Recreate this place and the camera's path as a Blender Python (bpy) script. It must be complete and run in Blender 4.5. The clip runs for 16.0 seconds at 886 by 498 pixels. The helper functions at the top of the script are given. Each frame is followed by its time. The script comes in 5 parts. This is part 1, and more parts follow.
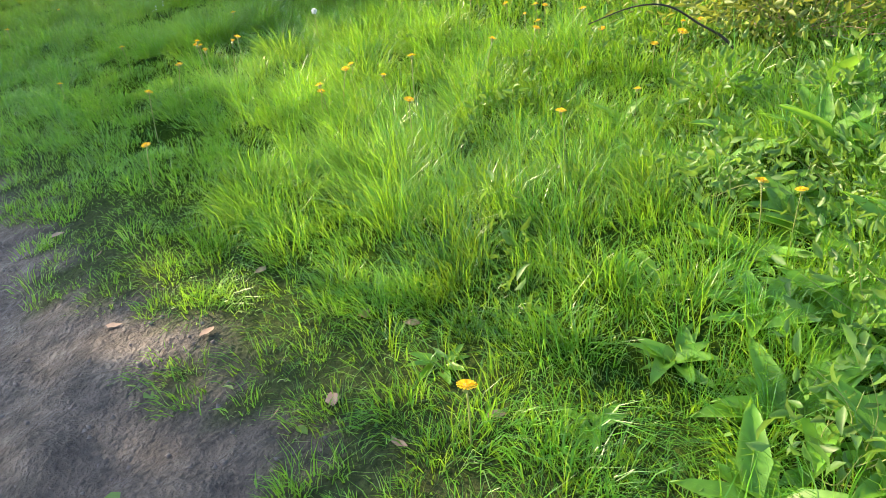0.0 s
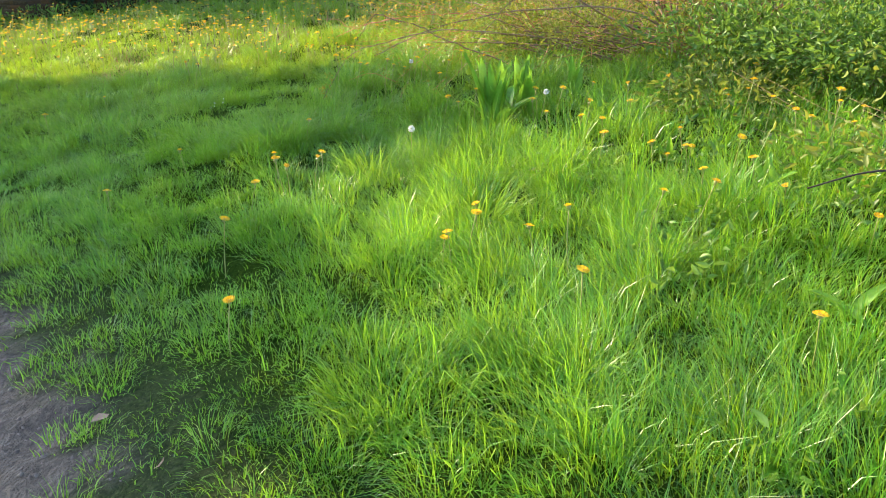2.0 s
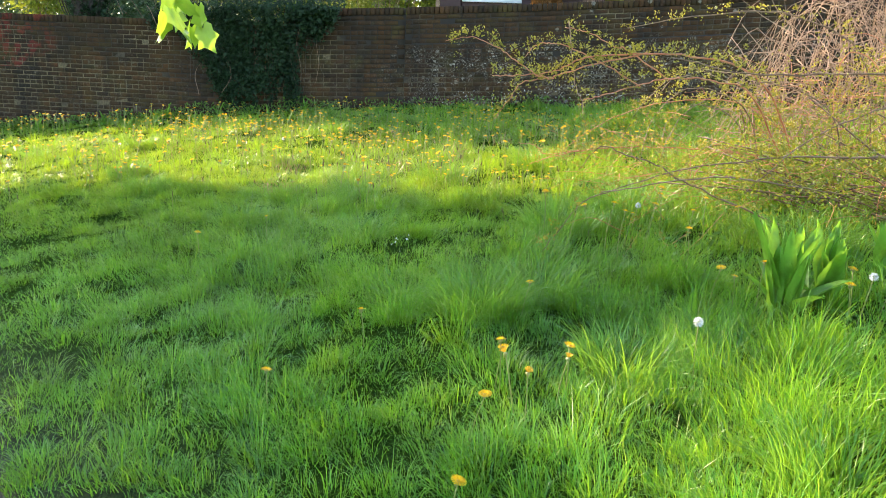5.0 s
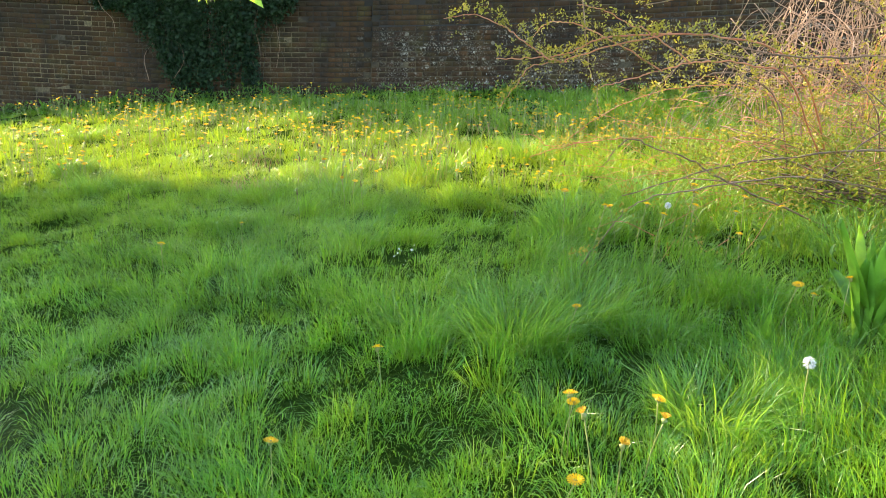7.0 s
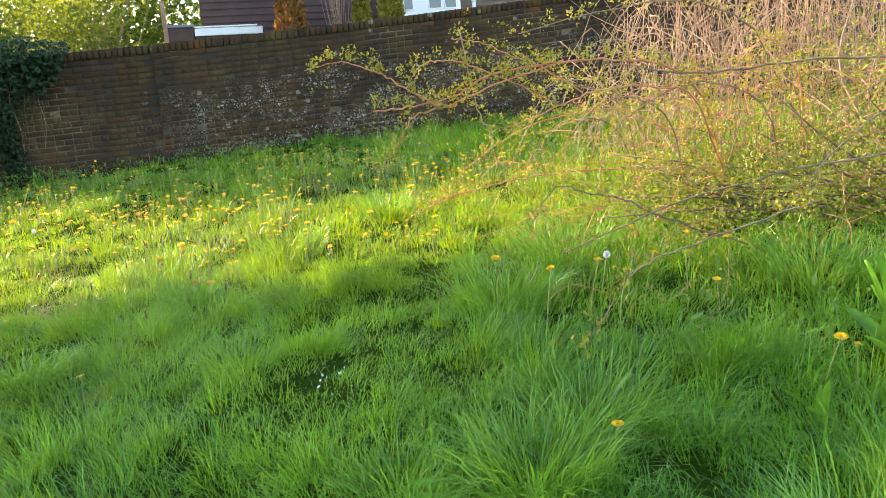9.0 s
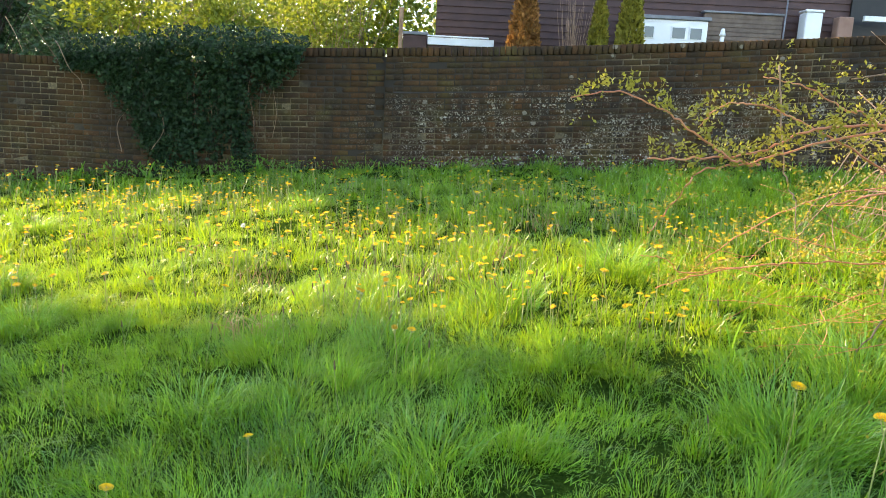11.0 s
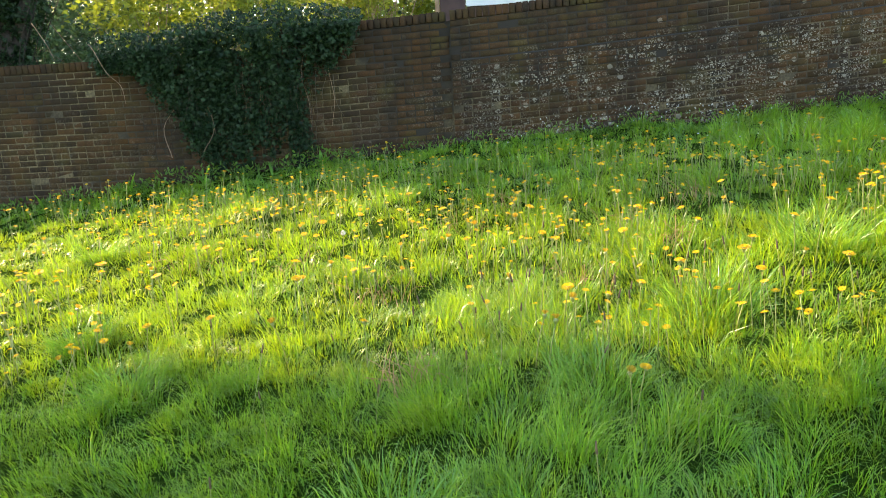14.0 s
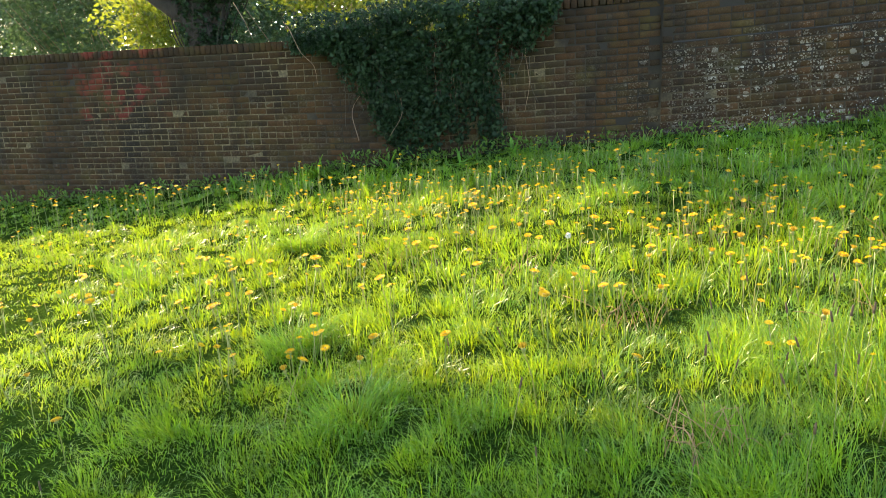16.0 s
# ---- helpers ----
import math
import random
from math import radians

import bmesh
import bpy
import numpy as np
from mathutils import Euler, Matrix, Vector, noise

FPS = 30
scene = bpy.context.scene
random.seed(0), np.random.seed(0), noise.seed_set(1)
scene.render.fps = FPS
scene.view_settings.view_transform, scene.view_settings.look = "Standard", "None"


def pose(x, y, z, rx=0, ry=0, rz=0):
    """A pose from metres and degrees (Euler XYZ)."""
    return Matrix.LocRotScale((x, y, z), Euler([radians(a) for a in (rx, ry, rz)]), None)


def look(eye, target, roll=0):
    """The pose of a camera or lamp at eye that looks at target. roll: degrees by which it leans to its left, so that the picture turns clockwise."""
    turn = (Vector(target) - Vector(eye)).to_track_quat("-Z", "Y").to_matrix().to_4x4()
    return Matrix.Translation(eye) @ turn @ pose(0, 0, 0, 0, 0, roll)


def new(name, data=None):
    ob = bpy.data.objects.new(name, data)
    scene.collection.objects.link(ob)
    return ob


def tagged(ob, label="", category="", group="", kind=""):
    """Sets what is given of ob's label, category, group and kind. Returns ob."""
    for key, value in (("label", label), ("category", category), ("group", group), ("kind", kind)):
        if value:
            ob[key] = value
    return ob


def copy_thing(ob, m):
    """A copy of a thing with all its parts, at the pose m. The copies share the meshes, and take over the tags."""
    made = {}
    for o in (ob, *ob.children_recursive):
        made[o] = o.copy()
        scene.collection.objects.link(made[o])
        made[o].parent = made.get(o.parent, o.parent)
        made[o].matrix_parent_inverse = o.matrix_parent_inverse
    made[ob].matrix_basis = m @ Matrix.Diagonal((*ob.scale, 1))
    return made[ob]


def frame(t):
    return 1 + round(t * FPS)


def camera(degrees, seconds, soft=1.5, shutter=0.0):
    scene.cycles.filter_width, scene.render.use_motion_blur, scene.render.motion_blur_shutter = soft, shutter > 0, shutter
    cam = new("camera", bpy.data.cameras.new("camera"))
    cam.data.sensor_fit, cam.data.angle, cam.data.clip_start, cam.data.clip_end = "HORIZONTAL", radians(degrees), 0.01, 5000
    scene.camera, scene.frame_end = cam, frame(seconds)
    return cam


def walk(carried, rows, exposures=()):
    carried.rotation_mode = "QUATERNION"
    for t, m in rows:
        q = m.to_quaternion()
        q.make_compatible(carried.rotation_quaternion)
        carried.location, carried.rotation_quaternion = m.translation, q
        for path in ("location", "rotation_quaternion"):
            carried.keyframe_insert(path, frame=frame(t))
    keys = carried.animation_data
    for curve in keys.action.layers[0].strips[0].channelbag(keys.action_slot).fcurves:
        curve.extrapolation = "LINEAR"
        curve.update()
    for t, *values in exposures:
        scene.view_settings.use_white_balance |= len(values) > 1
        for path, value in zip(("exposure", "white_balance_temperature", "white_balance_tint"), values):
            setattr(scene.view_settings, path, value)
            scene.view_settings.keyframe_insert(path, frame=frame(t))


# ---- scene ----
cam = camera(61.4, 16.0, 0.9)
PATH = [
    (0, (-0.885, 0.258, 1.304), (-0.865, 1.994, 0.312), -5.6),
    (0.5, (-1.015, 0.476, 1.276), (-0.962, 2.266, 0.385), -3.5),
    (1, (-1.111, 0.72, 1.285), (-1.114, 2.549, 0.475), -2.3),
    (1.5, (-1.281, 0.978, 1.298), (-1.228, 2.827, 0.536), -1.8),
    (2, (-1.459, 1.159, 1.287), (-1.404, 3.004, 0.518), -0.7),
    (2.5, (-1.533, 1.436, 1.269), (-1.512, 3.266, 0.462), -0.9),
    (3, (-1.623, 1.63, 1.246), (-1.578, 3.496, 0.528), -2.7),
    (3.3, (-1.75, 1.788, 1.264), (-1.719, 3.707, 0.701), -3.4),
    (3.5, (-1.852, 1.884, 1.286), (-1.887, 3.826, 0.807), -3.3),
    (4, (-2.011, 2.117, 1.241), (-2.241, 4.05, 0.783), 0.5),
    (4.2, (-2.034, 2.188, 1.248), (-2.306, 4.109, 0.764), 2.2),
    (6.3, (-2.306, 2.839, 1.23), (-2.511, 4.763, 0.725), 2.9),
    (6.5, (-2.329, 2.891, 1.221), (-2.518, 4.817, 0.716), 3.3),
    (7, (-2.506, 3.045, 1.209), (-2.627, 4.969, 0.677), 2.6),
    (7.5, (-2.683, 3.206, 1.194), (-2.73, 5.123, 0.626), 2.4),
    (8, (-2.832, 3.481, 1.163), (-2.811, 5.398, 0.593), 1.9),
    (8.5, (-2.94, 3.701, 1.193), (-2.756, 5.629, 0.696), -0.8),
    (9, (-3.048, 3.944, 1.255), (-2.634, 5.852, 0.819), -3.6),
    (9.5, (-3.118, 4.115, 1.241), (-2.709, 6.025, 0.811), 0.0),
    (10, (-3.115, 4.384, 1.27), (-2.935, 6.341, 0.895), 4.9),
    (10.2, (-3.12, 4.462, 1.286), (-3.03, 6.425, 0.911), 4.5),
    (12.3, (-3.448, 5.255, 1.303), (-3.575, 7.211, 0.905), 2.7),
    (12.5, (-3.486, 5.305, 1.292), (-3.6, 7.255, 0.86), 2.7),
    (13, (-3.638, 5.43, 1.288), (-3.713, 7.373, 0.82), 1.2),
    (13.5, (-3.825, 5.557, 1.288), (-3.892, 7.503, 0.832), -1.5),
    (14, (-3.943, 5.671, 1.288), (-4.102, 7.611, 0.826), -3.2),
    (14.5, (-4.104, 5.88, 1.288), (-4.449, 7.801, 0.85), -2.3),
    (15, (-4.229, 5.968, 1.267), (-4.712, 7.856, 0.819), -1.5),
    (15.5, (-4.448, 6.123, 1.28), (-4.953, 8.011, 0.853), -1.6),
    (16, (-4.525, 6.167, 1.286), (-5.061, 8.033, 0.806), -2.5),
]
walk(cam, [(t, look(eye, target, roll)) for t, eye, target, roll in PATH], [(0, 2.24, 6500, 10), (3.0, 2.26, 6500, 10), (3.6, 2.16, 6500, 10), (4.2, 2.36, 6500, 10), (6.5, 2.54, 6600, 10), (9.0, 2.58, 6950, 10), (14.0, 2.55, 7000, 10), (16, 2.5, 6950, 10)])

# ---- world, sun, light ----
SUN_EL = radians(30)
TO_SUN = Vector((-0.8 * math.cos(SUN_EL), 0.6 * math.cos(SUN_EL), math.sin(SUN_EL)))
world = bpy.data.worlds.new("world")
scene.world = world
world.use_nodes = True
wn = world.node_tree.nodes
sky = wn.new("ShaderNodeTexSky")
sky.sky_type = "NISHITA"
sky.sun_disc = False
sky.sun_elevation = SUN_EL
sky.sun_rotation = math.atan2(-0.8, 0.6) % (2 * math.pi)
wn["Background"].inputs["Strength"].default_value = 0.15
world.node_tree.links.new(sky.outputs[0], wn["Background"].inputs["Color"])
sun = new("sun", bpy.data.lights.new("sun", "SUN"))
sun.data.energy = 3.3
sun.data.angle = radians(0.6)
sun.data.color = (1.0, 0.78, 0.50)
sun.matrix_world = look(TO_SUN * 40, (0, 0, 0))

# ---- small tools ----
RNG = np.random.default_rng(7)


def fast_mesh(name, verts, tris, smooth=False):
    """A mesh from arrays of corners and triangles."""
    me = bpy.data.meshes.new(name)
    verts = np.ascontiguousarray(verts, dtype=np.float32)
    tris = np.ascontiguousarray(tris, dtype=np.int32)
    me.vertices.add(len(verts))
    me.vertices.foreach_set("co", verts.ravel())
    me.loops.add(tris.size)
    me.loops.foreach_set("vertex_index", tris.ravel())
    me.polygons.add(len(tris))
    me.polygons.foreach_set("loop_start", np.arange(0, tris.size, 3, dtype=np.int32))
    if smooth:
        me.polygons.foreach_set("use_smooth", np.ones(len(tris), dtype=bool))
    me.update(calc_edges=True)
    return me


def add(name, me, material, parent=None, label=""):
    ob = new(name, me)
    if material and not me.materials:
        me.materials.append(material)
    if parent:
        ob.parent = parent
    return tagged(ob, label)


def part(name, bm, material, parent, label=""):
    me = bpy.data.meshes.new(name)
    bm.to_mesh(me)
    bm.free()
    return add(name, me, material, parent, label)


def thing(name, label, category, group="", kind="", at=(0, 0, 0)):
    ob = new(name)
    ob.empty_display_size = 0.1
    ob.location = at
    return tagged(ob, label, category, group, kind)


def merge(pieces):
    """Joins (verts, tris) pairs."""
    vs, fs, n = [], [], 0
    for v, f in pieces:
        vs.append(np.asarray(v, dtype=np.float32))
        fs.append(np.asarray(f, dtype=np.int32) + n)
        n += len(v)
    return np.concatenate(vs), np.concatenate(fs)


def bend(points, steps=5):
    """A smooth line through control points (Catmull-Rom)."""
    p = np.asarray(points, dtype=float)
    if len(p) < 3:
        return p
    q = np.vstack([2 * p[0] - p[1], p, 2 * p[-1] - p[-2]])
    out = []
    for i in range(1, len(q) - 2):
        for t in np.arange(steps) / steps:
            out.append(0.5 * (2 * q[i] + (q[i + 1] - q[i - 1]) * t + (2 * q[i - 1] - 5 * q[i] + 4 * q[i + 1] - q[i + 2]) * t * t
                              + (3 * q[i] - q[i - 1] - 3 * q[i + 1] + q[i + 2]) * t ** 3))
    out.append(p[-1])
    return np.array(out)


def tube(line, r0, r1, sides=6, wobble=0.0):
    """A tapered tube along a line, closed at both ends."""
    p = np.asarray(line, dtype=float)
    n = len(p)
    d = np.gradient(p, axis=0)
    d /= np.linalg.norm(d, axis=1)[:, None] + 1e-9
    ref = np.tile(np.array([0.31, 0.17, 0.93]), (n, 1))
    ref[np.abs(d @ np.array([0.31, 0.17, 0.93])) > 0.93] = (1, 0, 0)
    a = np.cross(d, ref)
    a /= np.linalg.norm(a, axis=1)[:, None]
    b = np.cross(d, a)
    ang = np.arange(sides) * 2 * np.pi / sides
    r = np.linspace(r0, r1, n)[:, None] * (1 + wobble * RNG.normal(size=(n, sides)))
    v = p[:, None] + r[..., None] * (np.cos(ang)[None, :, None] * a[:, None] + np.sin(ang)[None, :, None] * b[:, None])
    i, j = np.meshgrid(np.arange(n - 1), np.arange(sides), indexing="ij")
    q = np.stack([i * sides + j, i * sides + (j + 1) % sides, (i + 1) * sides + (j + 1) % sides, (i + 1) * sides + j], -1).reshape(-1, 4)
    f = np.concatenate([q[:, :3], q[:, [0, 2, 3]]])
    caps = [(0, k + 1, k) for k in range(1, sides - 1)] + [((n - 1) * sides, (n - 1) * sides + k, (n - 1) * sides + k + 1) for k in range(1, sides - 1)]
    return v.reshape(-1, 3), np.concatenate([f, np.array(caps)])


OVAL = (np.array([(0, 0, 0), (-0.26, 0.35, 0.06), (0, 0.4, 0), (0.26, 0.35, 0.06), (-0.17, 0.75, 0.04), (0, 0.75, -0.02), (0.17, 0.75, 0.04), (0, 1, -0.08)]),
        np.array([(0, 2, 1), (0, 3, 2), (1, 2, 5), (1, 5, 4), (2, 3, 6), (2, 6, 5), (4, 5, 7), (5, 6, 7)]))
DIAMOND = (np.array([(0, 0, 0), (-0.3, 0.45, 0.07), (0.3, 0.45, 0.07), (0, 1, -0.05)]), np.array([(0, 3, 1), (0, 2, 3)]))
NARROW = (OVAL[0] * (0.8, 1.1, 2.0), OVAL[1])
LOBED = (np.array([(0, 0.1, 0), (-0.28, 0, 0.02), (-0.5, 0.42, 0.03), (-0.2, 0.45, 0.05), (0, 1, -0.08), (0.2, 0.45, 0.05), (0.5, 0.42, 0.03), (0.28, 0, 0.02)]),
         np.array([(0, 2, 1), (0, 3, 2), (0, 4, 3), (0, 5, 4), (0, 6, 5), (0, 7, 6)]))


def leaves(at, way, size, shape, spread=0.6):
    """Many leaves: places, main directions and sizes to one set of corners and triangles."""
    n = len(at)
    tv, tf = shape
    y = way + spread * RNG.normal(size=(n, 3))
    y /= np.linalg.norm(y, axis=1)[:, None] + 1e-9
    x = np.cross(y, RNG.normal(size=(n, 3)))
    x /= np.linalg.norm(x, axis=1)[:, None] + 1e-9
    z = np.cross(x, y)
    s = np.asarray(size).reshape(-1, 1, 1) * np.ones((n, 1, 1))
    v = at[:, None] + s * (tv[None, :, 0:1] * x[:, None] + tv[None, :, 1:2] * y[:, None] + tv[None, :, 2:3] * z[:, None])
    f = tf[None] + (np.arange(n) * len(tv))[:, None, None]
    return v.reshape(-1, 3), f.reshape(-1, 3)


def clump(c, r, n, hollow=0.35):
    """Points in an uneven ellipsoid, more of them near its skin."""
    d = RNG.normal(size=(n, 3))
    d /= np.linalg.norm(d, axis=1)[:, None]
    lump = 1 + 0.28 * np.sin(5 * d[:, 0] + c[0] * 3) * np.cos(4 * d[:, 1] + c[1] * 5) + 0.2 * np.sin(7 * d[:, 2] + c[0])
    rad = (hollow + (1 - hollow) * RNG.random(n) ** 0.6) * lump
    return np.asarray(c) + d * rad[:, None] * np.asarray(r), d


_grids = {}


def vnoise(x, y, size, seed):
    """Smooth value noise in 0..1 over the plan."""
    if seed not in _grids:
        _grids[seed] = np.random.default_rng(seed).random((97, 97))
    g = _grids[seed]
    u, v = np.asarray(x) / size + 1000, np.asarray(y) / size + 1000
    i, j = np.floor(u).astype(int), np.floor(v).astype(int)
    fu, fv = u - i, v - j
    fu, fv = fu * fu * (3 - 2 * fu), fv * fv * (3 - 2 * fv)
    i0, i1, j0, j1 = i % 97, (i + 1) % 97, j % 97, (j + 1) % 97
    return (g[i0, j0] * (1 - fu) + g[i1, j0] * fu) * (1 - fv) + (g[i0, j1] * (1 - fu) + g[i1, j1] * fu) * fv


def lie(x, y):
    """The height of the ground: it rises gently to the wall and to the bramble side."""
    a = np.clip(np.asarray(x, dtype=float), -15, 5) + 3
    b = np.clip(np.asarray(y, dtype=float), -2, 16) - 8
    dip = 0.17 * np.clip((-5.5 - np.asarray(x)) / 5, 0, 1) * np.clip((np.asarray(y) - 9) / 4, 0, 1) + 0.05 * np.clip((np.asarray(y) - 12) / 2.5, 0, 1)
    return 0.09 - dip + 0.0697 * a + 0.0538 * b - 0.0016 * a * a - 0.0024 * a * b + 0.002 * b * b + 0.05 * (vnoise(x, y, 0.7, 3) - 0.5) + 0.05 * (vnoise(x, y, 0.21, 31) - 0.5) * np.clip(off_path(x, y) / 0.8, 0, 1)


def off_path(x, y):
    """Metres from the edge of the muddy path, positive on the grass."""
    return (1.1 * (np.asarray(x) + 1.1) + (np.asarray(y) - 1.6)) / 1.487


def mud(x, y):
    """How bare the ground is, 0 to 1."""
    s = off_path(x, y) + 0.4 * (vnoise(x, y, 0.45, 11) - 0.5) + 0.4 * (vnoise(x, y, 0.11, 12) - 0.5)
    far = np.clip((np.asarray(y) - 3.6) / 2.2, 0, 1)
    lane = np.clip((0.0 - 0.3 * far - s) / 0.16, 0, 1) * np.clip((s + 1.9 - 1.0 * far) / 0.2, 0, 1)
    return lane * (1 - np.clip((np.asarray(y) - 5.4) / 0.9, 0, 1))


# ---- materials ----
def material(name):
    m = bpy.data.materials.new(name)
    m.use_nodes = True
    t = m.node_tree
    return m, t, t.nodes["Principled BSDF"], t.nodes["Material Output"]


def node(t, kind, **values):
    n = t.nodes.new(kind)
    for k, v in values.items():
        n.inputs[k.replace("_", " ")].default_value = v
    return n


def ramp(t, fac, *stops):
    n = t.nodes.new("ShaderNodeValToRGB")
    e = n.color_ramp.elements
    while len(e) < len(stops):
        e.new(0.5)
    for el, (p, c) in zip(e, stops):
        el.position, el.color = p, (*c, 1)
    t.links.new(fac, n.inputs[0])
    return n.outputs[0]


def mix(t, fac, a, b, how="MIX"):
    n = t.nodes.new("ShaderNodeMix")
    n.data_type, n.blend_type = "RGBA", how
    for sock, val in ((n.inputs[0], fac), (n.inputs[6], a), (n.inputs[7], b)):
        if hasattr(val, "is_linked"):
            t.links.new(val, sock)
        elif isinstance(val, (int, float)):
            sock.default_value = val
        else:
            sock.default_value = (*val, 1)
    return n.outputs[2]


def calc(t, how, a, b):
    n = t.nodes.new("ShaderNodeMath")
    n.operation = how
    for sock, val in ((n.inputs[0], a), (n.inputs[1], b)):
        if hasattr(val, "is_linked"):
            t.links.new(val, sock)
        else:
            sock.default_value = val
    return n.outputs[0]


def spread_noise(t, scale, detail=3.0, rough=0.55):
    g = t.nodes.new("ShaderNodeNewGeometry")
    n = node(t, "ShaderNodeTexNoise", Scale=scale, Detail=detail, Roughness=rough)
    t.links.new(g.outputs["Position"], n.inputs["Vector"])
    return n.outputs[0]


def relief(t, shader, height, strength=0.4, distance=0.01):
    b = node(t, "ShaderNodeBump", Strength=strength, Distance=distance)
    t.links.new(height, b.inputs["Height"])
    t.links.new(b.outputs[0], shader.inputs["Normal"])


def leaf_material(name, dark, mid, light, through_colour, share=0.45, rough=0.5, patch=0.9, gloss=0.35, old=None, lush=False, tufts=False):
    """A thin leaf: each one its own tint, broad patches over the plan, and light that shines through."""
    m, t, p, out = material(name)
    g = t.nodes.new("ShaderNodeNewGeometry")
    tint = ramp(t, g.outputs["Random Per Island"], (0.0, dark), (0.45, mid), (0.9 if old else 1.0, light), *(((1.0, old),) if old else ()))
    broad = spread_noise(t, patch, 2.0)
    both = mix(t, 0.3, tint, ramp(t, broad, (0.32, dark), (0.68, light)))
    both = mix(t, 0.7, both, ramp(t, spread_noise(t, patch * 7, 2.0), (0.36, (0.45, 0.5, 0.45)), (0.58, (1.0, 1.0, 1.0))), "MULTIPLY")
    if tufts:
        # each tuft has a tint of its own
        own = t.nodes.new("ShaderNodeAttribute")
        own.attribute_name = "tuft"
        both = mix(t, 1.0, both, ramp(t, own.outputs["Fac"], (0.0, (0.36, 0.52, 0.55)), (0.35, (0.72, 0.87, 0.78)), (0.7, (1.0, 1.0, 0.85)), (1.0, (1.3, 1.12, 0.85))), "MULTIPLY")
    if lush:
        # lush green by the trodden side, a drier yellower sward in the open meadow
        sep = t.nodes.new("ShaderNodeSeparateXYZ")
        t.links.new(g.outputs["Position"], sep.inputs[0])
        dry = node(t, "ShaderNodeMapRange", From_Min=6.5, From_Max=9.5, To_Min=0.0, To_Max=1.0)
        t.links.new(calc(t, "ADD", sep.outputs[1], calc(t, "MULTIPLY", broad, 1.5)), dry.inputs[0])
        both = mix(t, 1.0, both, mix(t, dry.outputs[0], (0.8, 1.0, 1.15), (1.0, 1.0, 0.85)), "MULTIPLY")
        through_colour = mix(t, dry.outputs[0], (0.42, 0.62, 0.018), (0.54, 0.63, 0.012))
    t.links.new(both, p.inputs["Base Color"])
    p.inputs["Roughness"].default_value = rough
    p.inputs["Specular IOR Level"].default_value = gloss
    tr = t.nodes.new("ShaderNodeBsdfTranslucent")
    t.links.new(mix(t, 0.5, both, through_colour), tr.inputs["Color"])
    ms = node(t, "ShaderNodeMixShader", Fac=share)
    t.links.new(p.outputs[0], ms.inputs[1])
    t.links.new(tr.outputs[0], ms.inputs[2])
    t.links.new(ms.outputs[0], out.inputs["Surface"])
    return m


def plain_material(name, low, high, scale, rough=0.8, bump=0.3, depth=0.01, metal=0.0, detail=5.0):
    m, t, p, out = material(name)
    n = spread_noise(t, scale, detail)
    n2 = spread_noise(t, scale * 0.13, 2.0)
    c = mix(t, 0.35, ramp(t, n, (0.3, low), (0.7, high)), ramp(t, n2, (0.35, low), (0.65, high)))
    t.links.new(c, p.inputs["Base Color"])
    p.inputs["Roughness"].default_value = rough
    p.inputs["Metallic"].default_value = metal
    relief(t, p, n, bump, depth)
    return m


GRASS = leaf_material("grass_blade", (0.026, 0.12, 0.012), (0.095, 0.3, 0.02), (0.3, 0.53, 0.04), (0.56, 0.64, 0.012), 0.45, 0.34, 0.8, 0.6, (0.42, 0.38, 0.17), True, True)
TUFT = leaf_material("tussock_blade", (0.05, 0.17, 0.025), (0.1, 0.29, 0.03), (0.21, 0.41, 0.045), (0.42, 0.6, 0.03), 0.45, 0.36, 1.5, 0.55)
DOCK = leaf_material("dock_leaf", (0.09, 0.24, 0.02), (0.13, 0.31, 0.03), (0.18, 0.38, 0.04), (0.36, 0.6, 0.04), 0.45, 0.42, 3.0, 0.4)
WEED = leaf_material("weed_leaf", (0.05, 0.125, 0.018), (0.09, 0.195, 0.03), (0.155, 0.275, 0.045), (0.29, 0.44, 0.04), 0.4, 0.45, 2.0)
BRAMBLE_LEAF = leaf_material("bramble_leaf", (0.13, 0.135, 0.018), (0.23, 0.225, 0.03), (0.37, 0.32, 0.045), (0.6, 0.48, 0.04), 0.4, 0.5, 2.0)
IVY = leaf_material("ivy_leaf", (0.009, 0.022, 0.009), (0.018, 0.042, 0.015), (0.04, 0.075, 0.028), (0.05, 0.12, 0.03), 0.15, 0.55, 1.5, 0.2)
SPRING = leaf_material("spring_leaf", (0.035, 0.07, 0.01), (0.09, 0.15, 0.018), (0.22, 0.28, 0.035), (0.48, 0.52, 0.04), 0.42, 0.5, 0.6)
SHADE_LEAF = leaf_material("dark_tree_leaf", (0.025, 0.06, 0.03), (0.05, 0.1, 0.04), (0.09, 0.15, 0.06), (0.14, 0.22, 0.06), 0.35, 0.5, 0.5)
FRESH = leaf_material("sycamore_leaf", (0.14, 0.27, 0.02), (0.2, 0.35, 0.03), (0.26, 0.42, 0.04), (0.5, 0.66, 0.05), 0.48, 0.4, 4.0)
THICKET = leaf_material("thicket_leaf", (0.07, 0.11, 0.016), (0.14, 0.19, 0.028), (0.25, 0.29, 0.045), (0.42, 0.44, 0.04), 0.4, 0.5, 2.5)
GOLD_CONIFER = leaf_material("golden_conifer", (0.14, 0.14, 0.02), (0.28, 0.25, 0.03), (0.42, 0.36, 0.05), (0.5, 0.42, 0.05), 0.3, 0.6, 2.5)
